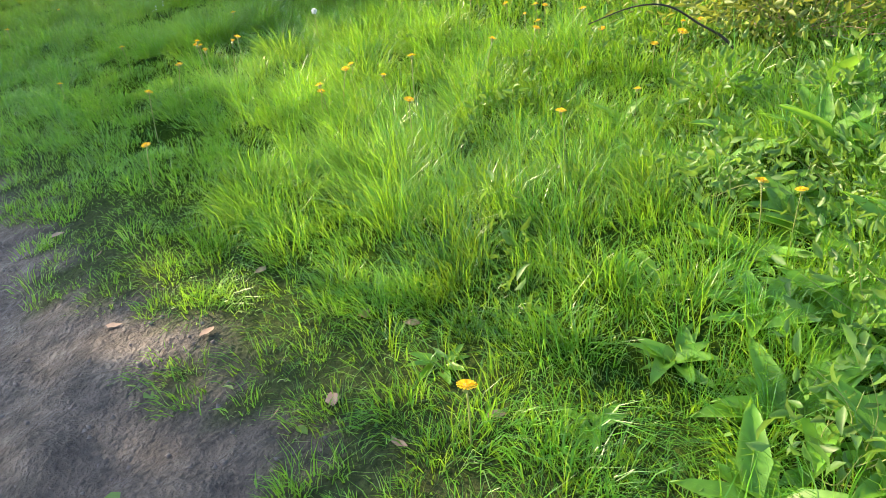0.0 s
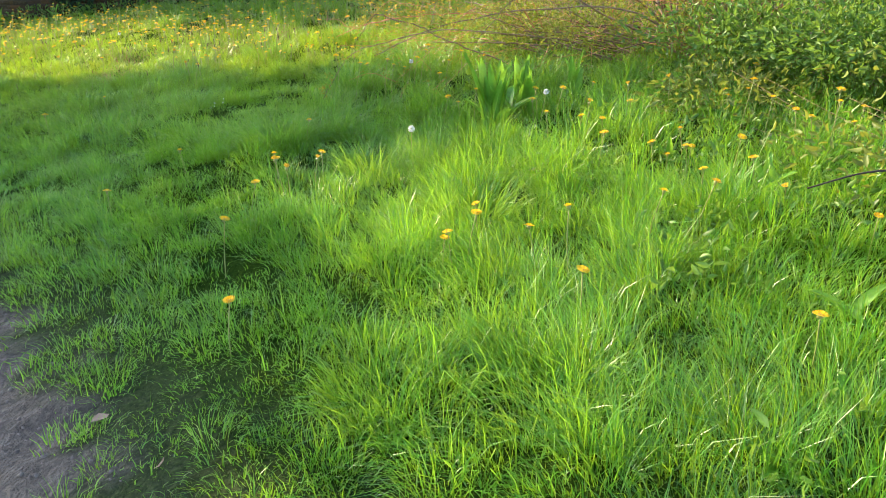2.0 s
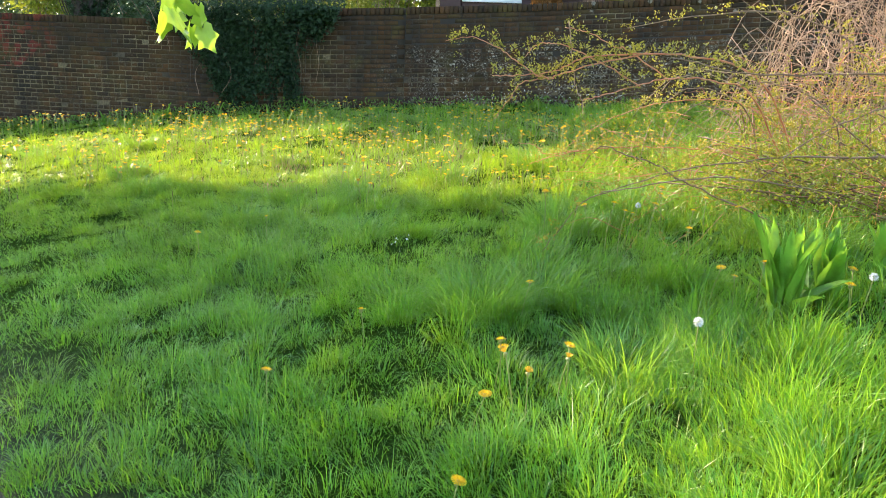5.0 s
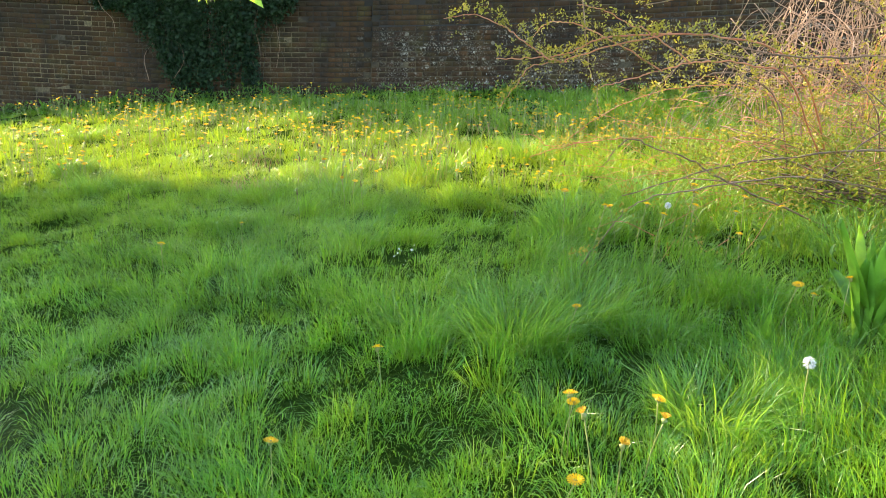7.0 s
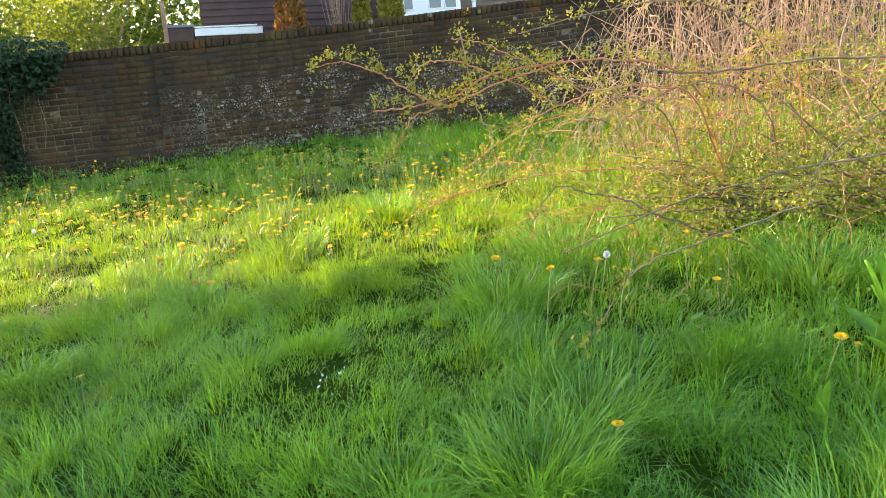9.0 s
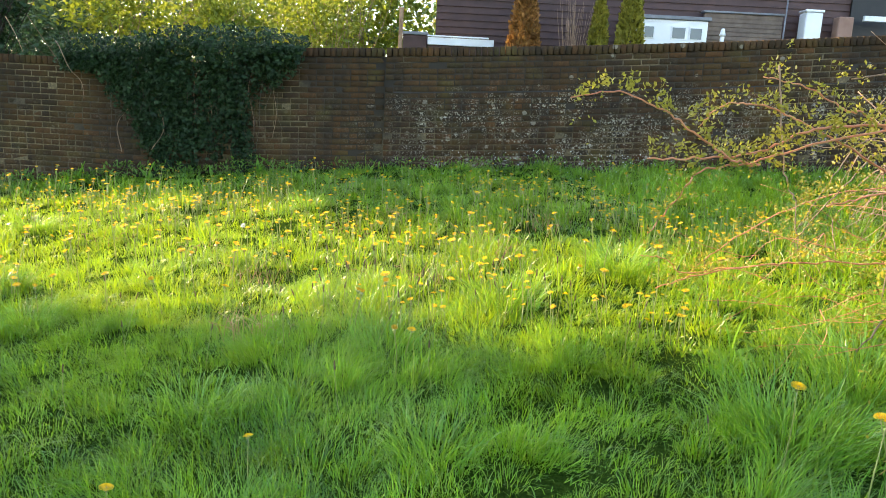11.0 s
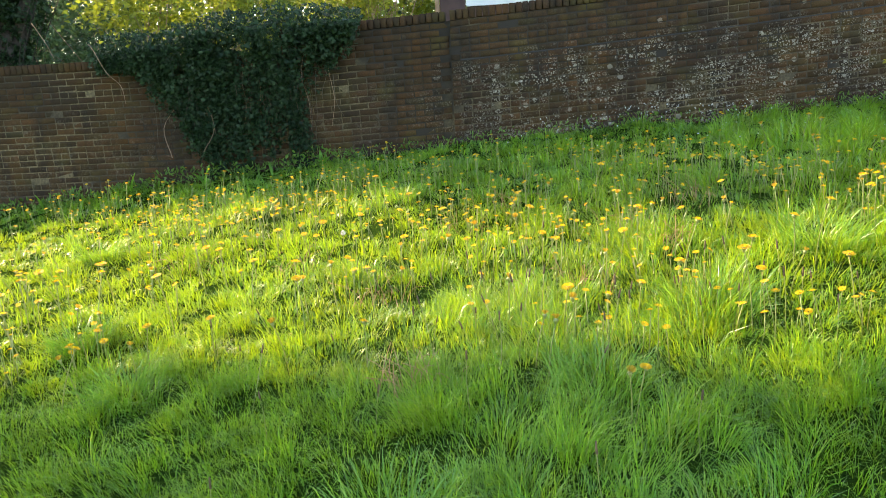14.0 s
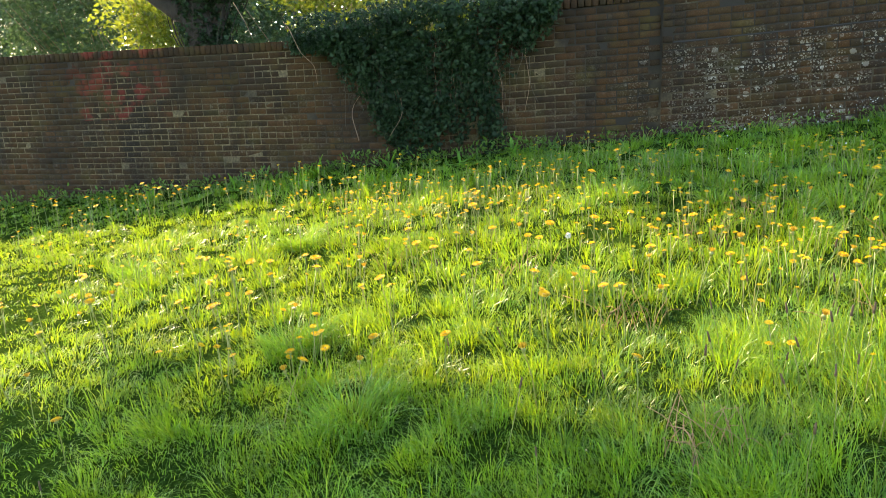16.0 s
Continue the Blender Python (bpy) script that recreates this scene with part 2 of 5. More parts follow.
RUST_CONIFER = leaf_material("rusty_conifer", (0.16, 0.07, 0.02), (0.32, 0.14, 0.04), (0.45, 0.22, 0.06), (0.5, 0.25, 0.05), 0.25, 0.6, 2.5)
PETAL = leaf_material("dandelion_petal", (0.84, 0.42, 0.008), (0.87, 0.52, 0.01), (0.9, 0.62, 0.02), (0.95, 0.56, 0.01), 0.35, 0.6, 6.0, 0.2)
OLD_PETAL = leaf_material("fading_petal", (0.4, 0.2, 0.02), (0.6, 0.34, 0.03), (0.75, 0.48, 0.04), (0.7, 0.42, 0.03), 0.3, 0.6, 6.0, 0.2)
WHITE_PETAL = leaf_material("white_petal", (0.6, 0.62, 0.6), (0.75, 0.75, 0.76), (0.85, 0.85, 0.85), (0.8, 0.8, 0.75), 0.3, 0.6, 6.0, 0.2)
STEM = plain_material("flower_stem", (0.13, 0.19, 0.035), (0.3, 0.28, 0.08), 30, 0.5, 0.1)
SEED_HEAD = plain_material("seed_head", (0.06, 0.04, 0.022), (0.16, 0.1, 0.05), 80, 0.9, 0.4)
DEAD_STALK = plain_material("dead_stalk", (0.2, 0.1, 0.045), (0.42, 0.25, 0.12), 25, 0.85, 0.3)
DEAD_CANE = plain_material("dead_cane", (0.15, 0.085, 0.05), (0.44, 0.28, 0.175), 9, 0.75, 0.3, 0.004)
RED_CANE = plain_material("red_cane", (0.34, 0.085, 0.035), (0.58, 0.24, 0.11), 12, 0.5, 0.3, 0.003)
BROWN_CANE = plain_material("brown_cane", (0.10, 0.06, 0.035), (0.27, 0.17, 0.1), 14, 0.7, 0.3, 0.004)
BARK = plain_material("bark", (0.035, 0.028, 0.02), (0.13, 0.1, 0.07), 7, 0.95, 0.9, 0.04)
DARK_BARK = plain_material("dark_bark", (0.012, 0.01, 0.007), (0.05, 0.038, 0.026), 9, 0.95, 0.9, 0.04)
DEAD_LEAF = plain_material("dead_leaf", (0.14, 0.08, 0.05), (0.34, 0.22, 0.14), 22, 0.75, 0.4)
WHITE_PAINT = plain_material("white_paint", (0.7, 0.7, 0.7), (0.82, 0.82, 0.81), 3, 0.5, 0.1)
CLADDING = plain_material("brown_cladding", (0.045, 0.02, 0.016), (0.09, 0.043, 0.035), 4, 0.7, 0.3)
SLATE = plain_material("grey_roofing", (0.12, 0.12, 0.13), (0.26, 0.26, 0.27), 5, 0.7, 0.3)
TILE = plain_material("brown_roof_tile", (0.1, 0.07, 0.055), (0.22, 0.16, 0.12), 6, 0.85, 0.4)
PINK_BRICK = plain_material("pink_brickwork", (0.2, 0.11, 0.08), (0.32, 0.19, 0.14), 4, 0.9, 0.3)
GLASS, gt, gp, _ = material("window_glass")
gp.inputs["Base Color"].default_value = (0.08, 0.1, 0.12, 1)
gp.inputs["Roughness"].default_value = 0.08


def ground_material():
    m, t, p, out = material("meadow_soil")
    a = t.nodes.new("ShaderNodeAttribute")
    a.attribute_name = "bare"
    fine, mid, wide = spread_noise(t, 60, 6), spread_noise(t, 9, 5), spread_noise(t, 1.6, 3)
    thatch = mix(t, wide, ramp(t, fine, (0.3, (0.014, 0.032, 0.005)), (0.7, (0.045, 0.085, 0.012))), ramp(t, fine, (0.3, (0.012, 0.026, 0.004)), (0.75, (0.04, 0.07, 0.01))))
    clay = mix(t, 0.5, ramp(t, mid, (0.3, (0.024, 0.017, 0.012)), (0.72, (0.115, 0.086, 0.064))), ramp(t, fine, (0.25, (0.02, 0.015, 0.011)), (0.7, (0.1, 0.076, 0.058))))
    t.links.new(mix(t, a.outputs["Fac"], thatch, clay), p.inputs["Base Color"])
    wet = ramp(t, mid, (0.3, (0.8, 0.8, 0.8)), (0.75, (0.4, 0.4, 0.4)))
    t.links.new(mix(t, a.outputs["Fac"], (0.95, 0.95, 0.95), wet), p.inputs["Roughness"])
    t.links.new(calc(t, "MULTIPLY", a.outputs["Fac"], 0.35), p.inputs["Specular IOR Level"])
    lumps = calc(t, "ADD", calc(t, "MULTIPLY", mid, 1.0), calc(t, "MULTIPLY", fine, 0.35))
    relief(t, p, lumps, 1.0, 0.1)
    return m


def brick_material(name="old_brick"):
    m, t, p, out = material(name)
    g = t.nodes.new("ShaderNodeNewGeometry")
    o = t.nodes.new("ShaderNodeObjectInfo")
    pick = calc(t, "FRACT", calc(t, "ADD", g.outputs["Random Per Island"], o.outputs["Random"]), 0)
    body = ramp(t, pick, (0.0, (0.048, 0.028, 0.01)), (0.25, (0.072, 0.037, 0.013)), (0.5, (0.088, 0.042, 0.014)), (0.72, (0.076, 0.047, 0.016)), (0.9, (0.12, 0.055, 0.019)), (1.0, (0.052, 0.038, 0.016)))
    grain = spread_noise(t, 90, 5)
    body = mix(t, 0.6, body, ramp(t, grain, (0.3, (0.25, 0.25, 0.25)), (0.7, (0.9, 0.9, 0.9))), "MULTIPLY")
    soot = ramp(t, spread_noise(t, 1.1, 4), (0.42, (0, 0, 0)), (0.66, (1, 1, 1)))
    streak = t.nodes.new("ShaderNodeMapping")
    streak.inputs["Scale"].default_value = (2.6, 1.0, 0.5)
    t.links.new(g.outputs["Position"], streak.inputs[0])
    run_off = node(t, "ShaderNodeTexNoise", Scale=1.6, Detail=5.0, Roughness=0.65)
    t.links.new(streak.outputs[0], run_off.inputs["Vector"])
    body = mix(t, calc(t, "MULTIPLY", soot, 0.6), body, (0.02, 0.015, 0.011))
    body = mix(t, calc(t, "MULTIPLY", ramp(t, run_off.outputs[0], (0.48, (0, 0, 0)), (0.62, (1, 1, 1))), 0.6), body, (0.018, 0.015, 0.011))
    moss = ramp(t, spread_noise(t, 2.3, 4), (0.55, (0, 0, 0)), (0.75, (1, 1, 1)))
    body = mix(t, calc(t, "MULTIPLY", moss, 0.6), body, (0.075, 0.062, 0.016))
    # pale lichen in round spots, thick in patches on the long east part
    v = node(t, "ShaderNodeTexVoronoi", Scale=13.0, Randomness=1.0)
    t.links.new(g.outputs["Position"], v.inputs["Vector"])
    sep = t.nodes.new("ShaderNodeSeparateXYZ")
    t.links.new(g.outputs["Position"], sep.inputs[0])
    east = node(t, "ShaderNodeMapRange", From_Min=-4.9, From_Max=-3.6, To_Min=0.12, To_Max=1.0)
    t.links.new(sep.outputs[0], east.inputs[0])
    zone = calc(t, "MULTIPLY", ramp(t, spread_noise(t, 3.2, 5, 0.75), (0.45, (0, 0, 0)), (0.6, (1, 1, 1))), east.outputs[0])
    rise = calc(t, "SUBTRACT", sep.outputs[2], calc(t, "MULTIPLY", sep.outputs[0], 0.07))
    lower = node(t, "ShaderNodeMapRange", From_Min=1.86, From_Max=1.62, To_Min=0.06, To_Max=1.0)
    t.links.new(calc(t, "ADD", rise, calc(t, "MULTIPLY", grain, 0.1)), lower.inputs[0])
    zone = calc(t, "MULTIPLY", zone, lower.outputs[0])
    spot = calc(t, "MULTIPLY", calc(t, "LESS_THAN", calc(t, "ADD", v.outputs["Distance"], calc(t, "MULTIPLY", grain, 0.25)), 0.37), zone)
    v2 = node(t, "ShaderNodeTexVoronoi", Scale=46.0, Randomness=1.0)
    t.links.new(g.outputs["Position"], v2.inputs["Vector"])
    v3 = node(t, "ShaderNodeTexVoronoi", Scale=3.4, Randomness=1.0)
    t.links.new(g.outputs["Position"], v3.inputs["Vector"])
    blots = calc(t, "MULTIPLY", east.outputs[0], calc(t, "LESS_THAN", calc(t, "ADD", v3.outputs["Distance"], calc(t, "MULTIPLY", grain, 0.12)), 0.17))
    crumbs = calc(t, "MULTIPLY", calc(t, "LESS_THAN", calc(t, "ADD", v2.outputs["Distance"], calc(t, "MULTIPLY", grain, 0.3)), 0.56), zone)
    body = mix(t, calc(t, "MINIMUM", calc(t, "ADD", calc(t, "MULTIPLY", spot, 0.7), calc(t, "ADD", calc(t, "MULTIPLY", crumbs, 0.6), calc(t, "MULTIPLY", blots, 0.4))), 0.9), body, (0.36, 0.32, 0.25))
    # a faded red paint mark on the west part
    west = node(t, "ShaderNodeMapRange", From_Min=-10.5, From_Max=-10.9, To_Min=0.0, To_Max=1.0)
    t.links.new(sep.outputs[0], west.inputs[0])
    low = node(t, "ShaderNodeMapRange", From_Min=-12.2, From_Max=-11.8, To_Min=0.0, To_Max=1.0)
    t.links.new(sep.outputs[0], low.inputs[0])
    smear = ramp(t, spread_noise(t, 4.5, 3), (0.5, (0, 0, 0)), (0.6, (1, 1, 1)))
    paint = calc(t, "MULTIPLY", calc(t, "MULTIPLY", west.outputs[0], low.outputs[0]), calc(t, "MULTIPLY", smear, calc(t, "MULTIPLY", calc(t, "GREATER_THAN", sep.outputs[2], 0.75), 0.42)))
    body = mix(t, paint, body, (0.24, 0.03, 0.022))
    t.links.new(body, p.inputs["Base Color"])
    p.inputs["Roughness"].default_value = 0.9
    p.inputs["Specular IOR Level"].default_value = 0.2
    relief(t, p, grain, 0.6, 0.006)
    return m


SOIL = ground_material()
BRICK = brick_material()
MORTAR, mt, mp, _ = material("lime_mortar")
m_grain = spread_noise(mt, 40, 5)
mt.links.new(mix(mt, ramp(mt, spread_noise(mt, 0.9, 4), (0.42, (0, 0, 0)), (0.6, (1, 1, 1))), (0.022, 0.016, 0.008), ramp(mt, m_grain, (0.3, (0.06, 0.042, 0.017)), (0.7, (0.18, 0.134, 0.064)))), mp.inputs["Base Color"])
mp.inputs["Roughness"].default_value = 0.95
relief(mt, mp, m_grain, 0.6, 0.006)
# near-black for the doorway and for the joint's painted shade
DARK = plain_material("dark_paint", (0.008, 0.007, 0.007), (0.02, 0.016, 0.015), 6, 0.6, 0.1)


# ---- the ground ----
def lines(fine0, fine1, step):
    out = [-500, -150, -60, -30, -18]
    mid = list(np.arange(fine0, fine1 + step / 2, step))
    return np.array([v for v in out if v < fine0 - 0.5] + mid + [v for v in (22, 30, 45, 70, 150, 500) if v > fine1 + 0.5])


gx, gy = lines(-15, 6, 0.09), lines(-2, 16, 0.09)
X, Y = np.meshgrid(gx, gy, indexing="ij")
B = mud(X, Y)
Z = lie(X, Y) + B * (0.05 * (vnoise(X, Y, 0.22, 21) - 0.6) + 0.03 * (vnoise(X, Y, 0.09, 22) - 0.5))
V = np.stack([X, Y, Z], -1).reshape(-1, 3)
i, j = np.meshgrid(np.arange(len(gx) - 1), np.arange(len(gy) - 1), indexing="ij")
a = (i * len(gy) + j).ravel()
F = np.concatenate([np.stack([a, a + len(gy), a + len(gy) + 1], -1), np.stack([a, a + len(gy) + 1, a + 1], -1)])
me = fast_mesh("ground", V, F, True)
me.attributes.new("bare", "FLOAT", "POINT").data.foreach_set("value", np.maximum(B, 0.3 * np.clip(1 - off_path(X, Y) / 0.6, 0, 1) * np.clip(1 - (Y - 4.5) / 1.5, 0, 1) * (off_path(X, Y) > -0.5)).ravel().astype(np.float32))
tagged(add("ground", me, SOIL), "rough meadow soil with a muddy worn path", "ground", kind="structure")


# ---- grass ----
def blades(base, high, wide, toward, lean, segs=2):
    n = len(base)
    face = RNG.random(n) * 2 * np.pi
    side = np.stack([np.cos(face), np.sin(face), np.zeros(n)], -1)
    d = np.stack([np.cos(toward), np.sin(toward), np.zeros(n)], -1)
    rows = []
    for k in range(segs + 1):
        f = k / segs
        c = base + d * (high * lean * f ** 1.8)[:, None]
        c[:, 2] += high * (f - 0.45 * np.minimum(lean, 1.2) * f * f)
        if k < segs:
            w = (wide * (1 - 0.75 * f ** 1.5) * 0.5)[:, None]
            rows += [c - side * w, c + side * w]
        else:
            rows.append(c)
    v = np.stack(rows, 1)
    f = []
    for k in range(segs - 1):
        f += [(2 * k, 2 * k + 1, 2 * k + 3), (2 * k, 2 * k + 3, 2 * k + 2)]
    f.append((2 * segs - 2, 2 * segs - 1, 2 * segs))
    f = np.array(f)[None] + (np.arange(n) * (2 * segs + 1))[:, None, None]
    return v.reshape(-1, 3), f.reshape(-1, 3)


def near_walk(x, y):
    """Metres from the line that people walk here."""
    ax, ay, bx, by = -0.9, 0.8, -4.6, 7.0
    t = np.clip(((x - ax) * (bx - ax) + (y - ay) * (by - ay)) / ((bx - ax) ** 2 + (by - ay) ** 2), 0, 1)
    return np.hypot(x - ax - t * (bx - ax), y - ay - t * (by - ay))


def tall(x, y):
    """How high the grass grows."""
    s = off_path(x, y)
    h = 0.052 + 0.05 * np.clip((s - 0.1) / 1.5, 0, 1) + 0.045 * np.clip((np.asarray(x) + 2.2) / 1.2, 0, 1)
    h = 1.1 * h * (0.4 + 1.2 * vnoise(x, y, 0.21, 31)) * (0.7 + 0.6 * vnoise(x, y, 1.1, 32))
    h = h * (1 - 0.3 * np.clip((np.asarray(y) - 12.8) / 1.2, 0, 1))
    return h + 0.09 * np.clip(vnoise(x, y, 0.8, 33) - 0.72, 0, 1) / 0.28


def seeds(count, x0, x1, y0, y1, near, far):
    """Places for tufts, thinner away from the walked line and none on bare mud."""
    x, y = RNG.uniform(x0, x1, count * 9), RNG.uniform(y0, y1, count * 9)
    d = near_walk(x, y)
    keep = RNG.random(len(x)) < (1 - np.clip(mud(x, y) * 1.04, 0, 1)) * (0.85 + 0.15 * np.clip(off_path(x, y) / 0.9, 0, 1)) * np.minimum(1, (2.6 / np.maximum(d, 0.1)) ** 0.8) * (0.68 + 0.32 * np.clip(2.2 * vnoise(x, y, 0.21, 31) - 0.2, 0, 1))
    keep &= (x > -6.6 - 1.05 * np.maximum(0, y - 3.0)) & (d >= near) & (d < far)
    return x[keep][:count], y[keep][:count]


def tufts(x, y, n, segs):
    """Fountains of blades, each tuft with its own height, spread, slant and tint."""
    m = len(x)
    size = 0.55 + 1.15 * RNG.random(m) ** 1.7
    tint = np.clip(0.15 + 0.5 * RNG.random(m) + 0.55 * (vnoise(x, y, 0.28, 36) - 0.4) + 0.25 * (vnoise(x, y, 1.4, 37) - 0.5), 0, 1)
    wide_r = 0.028 + 0.05 * size * RNG.uniform(0.6, 1.2, m)
    slant = 2 * np.pi * vnoise(x, y, 0.9, 51) + RNG.normal(size=m) * 0.9
    push = RNG.uniform(0.05, 0.75, m)
    k = np.repeat(np.arange(m), n)
    q = np.sqrt(RNG.random(m * n))
    ang = RNG.random(m * n) * 2 * np.pi
    px, py = x[k] + wide_r[k] * q * np.cos(ang), y[k] + wide_r[k] * q * np.sin(ang)
    high = (tall(x, y) * size)[k] * (1.12 - 0.5 * q * q) * RNG.uniform(0.6, 1.15, m * n)
    out = 0.15 + 0.75 * q * RNG.uniform(0.5, 1.3, m * n)
    vx = out * np.cos(ang) + push[k] * np.cos(slant[k]) + 0.22 * RNG.normal(size=m * n)
    vy = out * np.sin(ang) + push[k] * np.sin(slant[k]) + 0.22 * RNG.normal(size=m * n)
    wide = RNG.uniform(0.0024, 0.0048, m * n) * (1 + 0.33 * np.clip(near_walk(px, py) - 1.8, 0, 5.5))
    v, f = blades(np.stack([px, py, lie(px, py) - 0.008], -1), high, wide, np.arctan2(vy, vx), np.minimum(np.hypot(vx, vy), 1.5), segs)
    return v, f, np.repeat(tint[k], 2 * segs + 1)


def sward():
    """The meadow: tufts near the walk, coarser ones beyond, and short thin grass in the gaps between them."""
    sets = [tufts(*seeds(6400, -7.5, 1.8, 0.2, 9.6, 0.0, 2.5), 44, 2), tufts(*seeds(12500, -14.5, 3.2, 0.2, 14.6, 2.5, 20.0), 30, 2)]
    x, y = seeds(17000, -14.5, 3.2, 0.2, 14.6, 0.0, 20.0)
    x, y = np.repeat(x, 5) + RNG.normal(size=5 * len(x)) * 0.05, np.repeat(y, 5) + RNG.normal(size=5 * len(y)) * 0.05
    n = len(x)
    v, f = blades(np.stack([x, y, lie(x, y) - 0.008], -1), RNG.uniform(0.02, 0.065, n), RNG.uniform(0.003, 0.006, n) * (1 + 0.2 * np.clip(near_walk(x, y) - 1.6, 0, 5)), RNG.random(n) * 6.28, 0.3 + RNG.random(n), 2)
    # low grass gets only darker tints, standing in for shade between tufts
    sets.append((v, f, np.repeat(0.45 * RNG.random(n), 5)))
    v, f = merge([c[:2] for c in sets])
    me = fast_mesh("meadow_grass", v, f)
    me.attributes.new("tuft", "FLOAT", "POINT").data.foreach_set("value", np.concatenate([c[2] for c in sets]).astype(np.float32))
    return me


tagged(add("meadow_grass", sward(), GRASS), "fresh green uneven meadow grass on the soil", "grass", kind="stuff")


def tussock(x, y, n, high, radius, name="grass_tussock"):
    ang = RNG.random(n) * 2 * np.pi
    r = radius * np.sqrt(RNG.random(n))
    base = np.stack([x + r * np.cos(ang), y + r * np.sin(ang), np.zeros(n)], -1)
    base[:, 2] = lie(base[:, 0], base[:, 1]) - 0.01
    root = thing(name, "dense arching tussock of long green grass", "grass tussock", "tussocks in the meadow", at=(x, y, float(lie(x, y))))
    v, f = blades(base - np.array(root.location), high * RNG.uniform(0.5, 1.15, n), RNG.uniform(0.004, 0.0075, n), ang + RNG.normal(size=n) * 0.5, 0.25 + 0.9 * RNG.random(n), 4)
    cut = 16
    for k in range(cut):
        add("blade", fast_mesh("blade", v[9 * k:9 * k + 9], f[:7]), TUFT, root)
    add("inner_grass", fast_mesh("inner_grass", v[9 * cut:], f[7 * cut:] - 9 * cut), TUFT, root)["kind"] = "stuff"
    return root


for x, y, n, h, r in ((-2.38, 5.9, 520, 0.32, 0.2), (-2.1, 6.15, 340, 0.3, 0.18), (-1.75, 5.3, 300, 0.26, 0.17), (-2.8, 6.0, 280, 0.2, 0.17), (-1.2, 4.5, 380, 0.3, 0.2),
                      (-1.55, 3.1, 420, 0.18, 0.25), (-1.1, 3.0, 380, 0.19, 0.22), (-2.0, 7.4, 420, 0.34, 0.25), (-3.3, 7.3, 260, 0.22, 0.18), (-1.5, 7.9, 420, 0.36, 0.25),
                      (-4.3, 7.6, 240, 0.2, 0.2), (-6.2, 9.3, 280, 0.22, 0.16), (-7.1, 11.2, 260, 0.22, 0.16), (-3.0, 9.0, 300, 0.28, 0.2), (-2.2, 9.8, 300, 0.3, 0.22),
                      (-5.6, 8.6, 260, 0.22, 0.16), (-0.6, 6.9, 380, 0.34, 0.24), (-3.6, 8.3, 260, 0.24, 0.18), (-8.3, 10.8, 240, 0.2, 0.15), (-4.8, 12.0, 260, 0.24, 0.2)):
    tussock(x, y, n, h, r)


# ---- the brick garden wall ----
STEP_X, PIER_X = -6.5, -4.46


def coping(x):
    """The height of the wall's top; the wall follows the rising ground."""
    u = np.asarray(x, dtype=float) + 5.5
    return np.where(np.asarray(x) < STEP_X, 1.64, 1.92 + 0.045 * u + 0.0035 * u * u)


def face_y(x):
    return 14.72 if x < PIER_X else 14.665


def brick_shape(long, high, deep):
    """A brick with worn front edges: its front looks to -y."""
    a, h, c = long / 2, high / 2, 0.006
    v = [(-a, c, -h), (a, c, -h), (a, c, h), (-a, c, h), (-a + c, 0, -h + c), (a - c, 0, -h + c), (a - c, 0, h - c), (-a + c, 0, h - c),
         (-a, deep, -h), (a, deep, -h), (a, deep, h), (-a, deep, h)]
    q = [(4, 5, 6, 7), (0, 1, 5, 4), (1, 2, 6, 5), (2, 3, 7, 6), (3, 0, 4, 7), (0, 8, 9, 1), (1, 9, 10, 2), (2, 10, 11, 3), (3, 11, 8, 0), (8, 11, 10, 9)]
    return np.array(v), np.array([t for a_, b_, c_, d_ in q for t in ((a_, b_, c_), (a_, c_, d_))])


SHAPES = {"stretcher": brick_shape(0.215, 0.064, 0.1), "header": brick_shape(0.103, 0.064, 0.1), "coping": brick_shape(0.066, 0.108, 0.25)}
wall = thing("wall_north", "old red-brown brick garden wall with pale lichen", "wall", kind="structure")
cv, cf = [], []
for x0, x1 in ((-24.0, STEP_X), (STEP_X, PIER_X), (PIER_X, 9.0)):
    xs = np.linspace(x0, x1, max(2, int((x1 - x0) / 0.4)))
    y0 = face_y((x0 + x1) / 2) + 0.012
    tops = coping(np.clip(xs, x0 + 1e-3, x1 - 1e-3)) - 0.11
    v = np.concatenate([np.stack([xs, np.full_like(xs, yy), zz], -1) for yy, zz in ((y0, tops), (y0, lie(xs, xs * 0 + 14.7) - 0.5), (14.95, tops), (14.95, lie(xs, xs * 0 + 14.7) - 0.5))])
    n = len(xs)
    f = []
    for k in range(n - 1):
        for p0, p1 in ((n, 0), (0, 2 * n), (2 * n, 3 * n)):
            f += [(p0 + k, p0 + k + 1, p1 + k + 1), (p0 + k, p1 + k + 1, p1 + k)]
    for k in (0, n - 1):
        f += [(k, 2 * n + k, 3 * n + k), (k, 3 * n + k, n + k)]
    cv.append((v, np.array(f)))
add("mortar_core", fast_mesh("mortar_core", *merge(cv)), MORTAR, wall, "crumbling pale lime mortar")
row = np.random.default_rng(5)
single, joined = [], []


def lay(kind, x, z, slope):
    y = face_y(x) + row.normal() * 0.0025 + (0.006 if kind != "coping" else -0.006)
    m = pose(x, y, z + row.normal() * 0.0012, row.normal() * 0.7, -math.degrees(slope) + row.normal() * 0.35, row.normal() * 0.6)
    if PIER_X < x < -2.05 and kind != "coping":
        single.append((kind, m))
    else:
        v, f = SHAPES[kind]
        joined.append((v @ np.array(m.to_3x3()).T + np.array(m.translation), f))


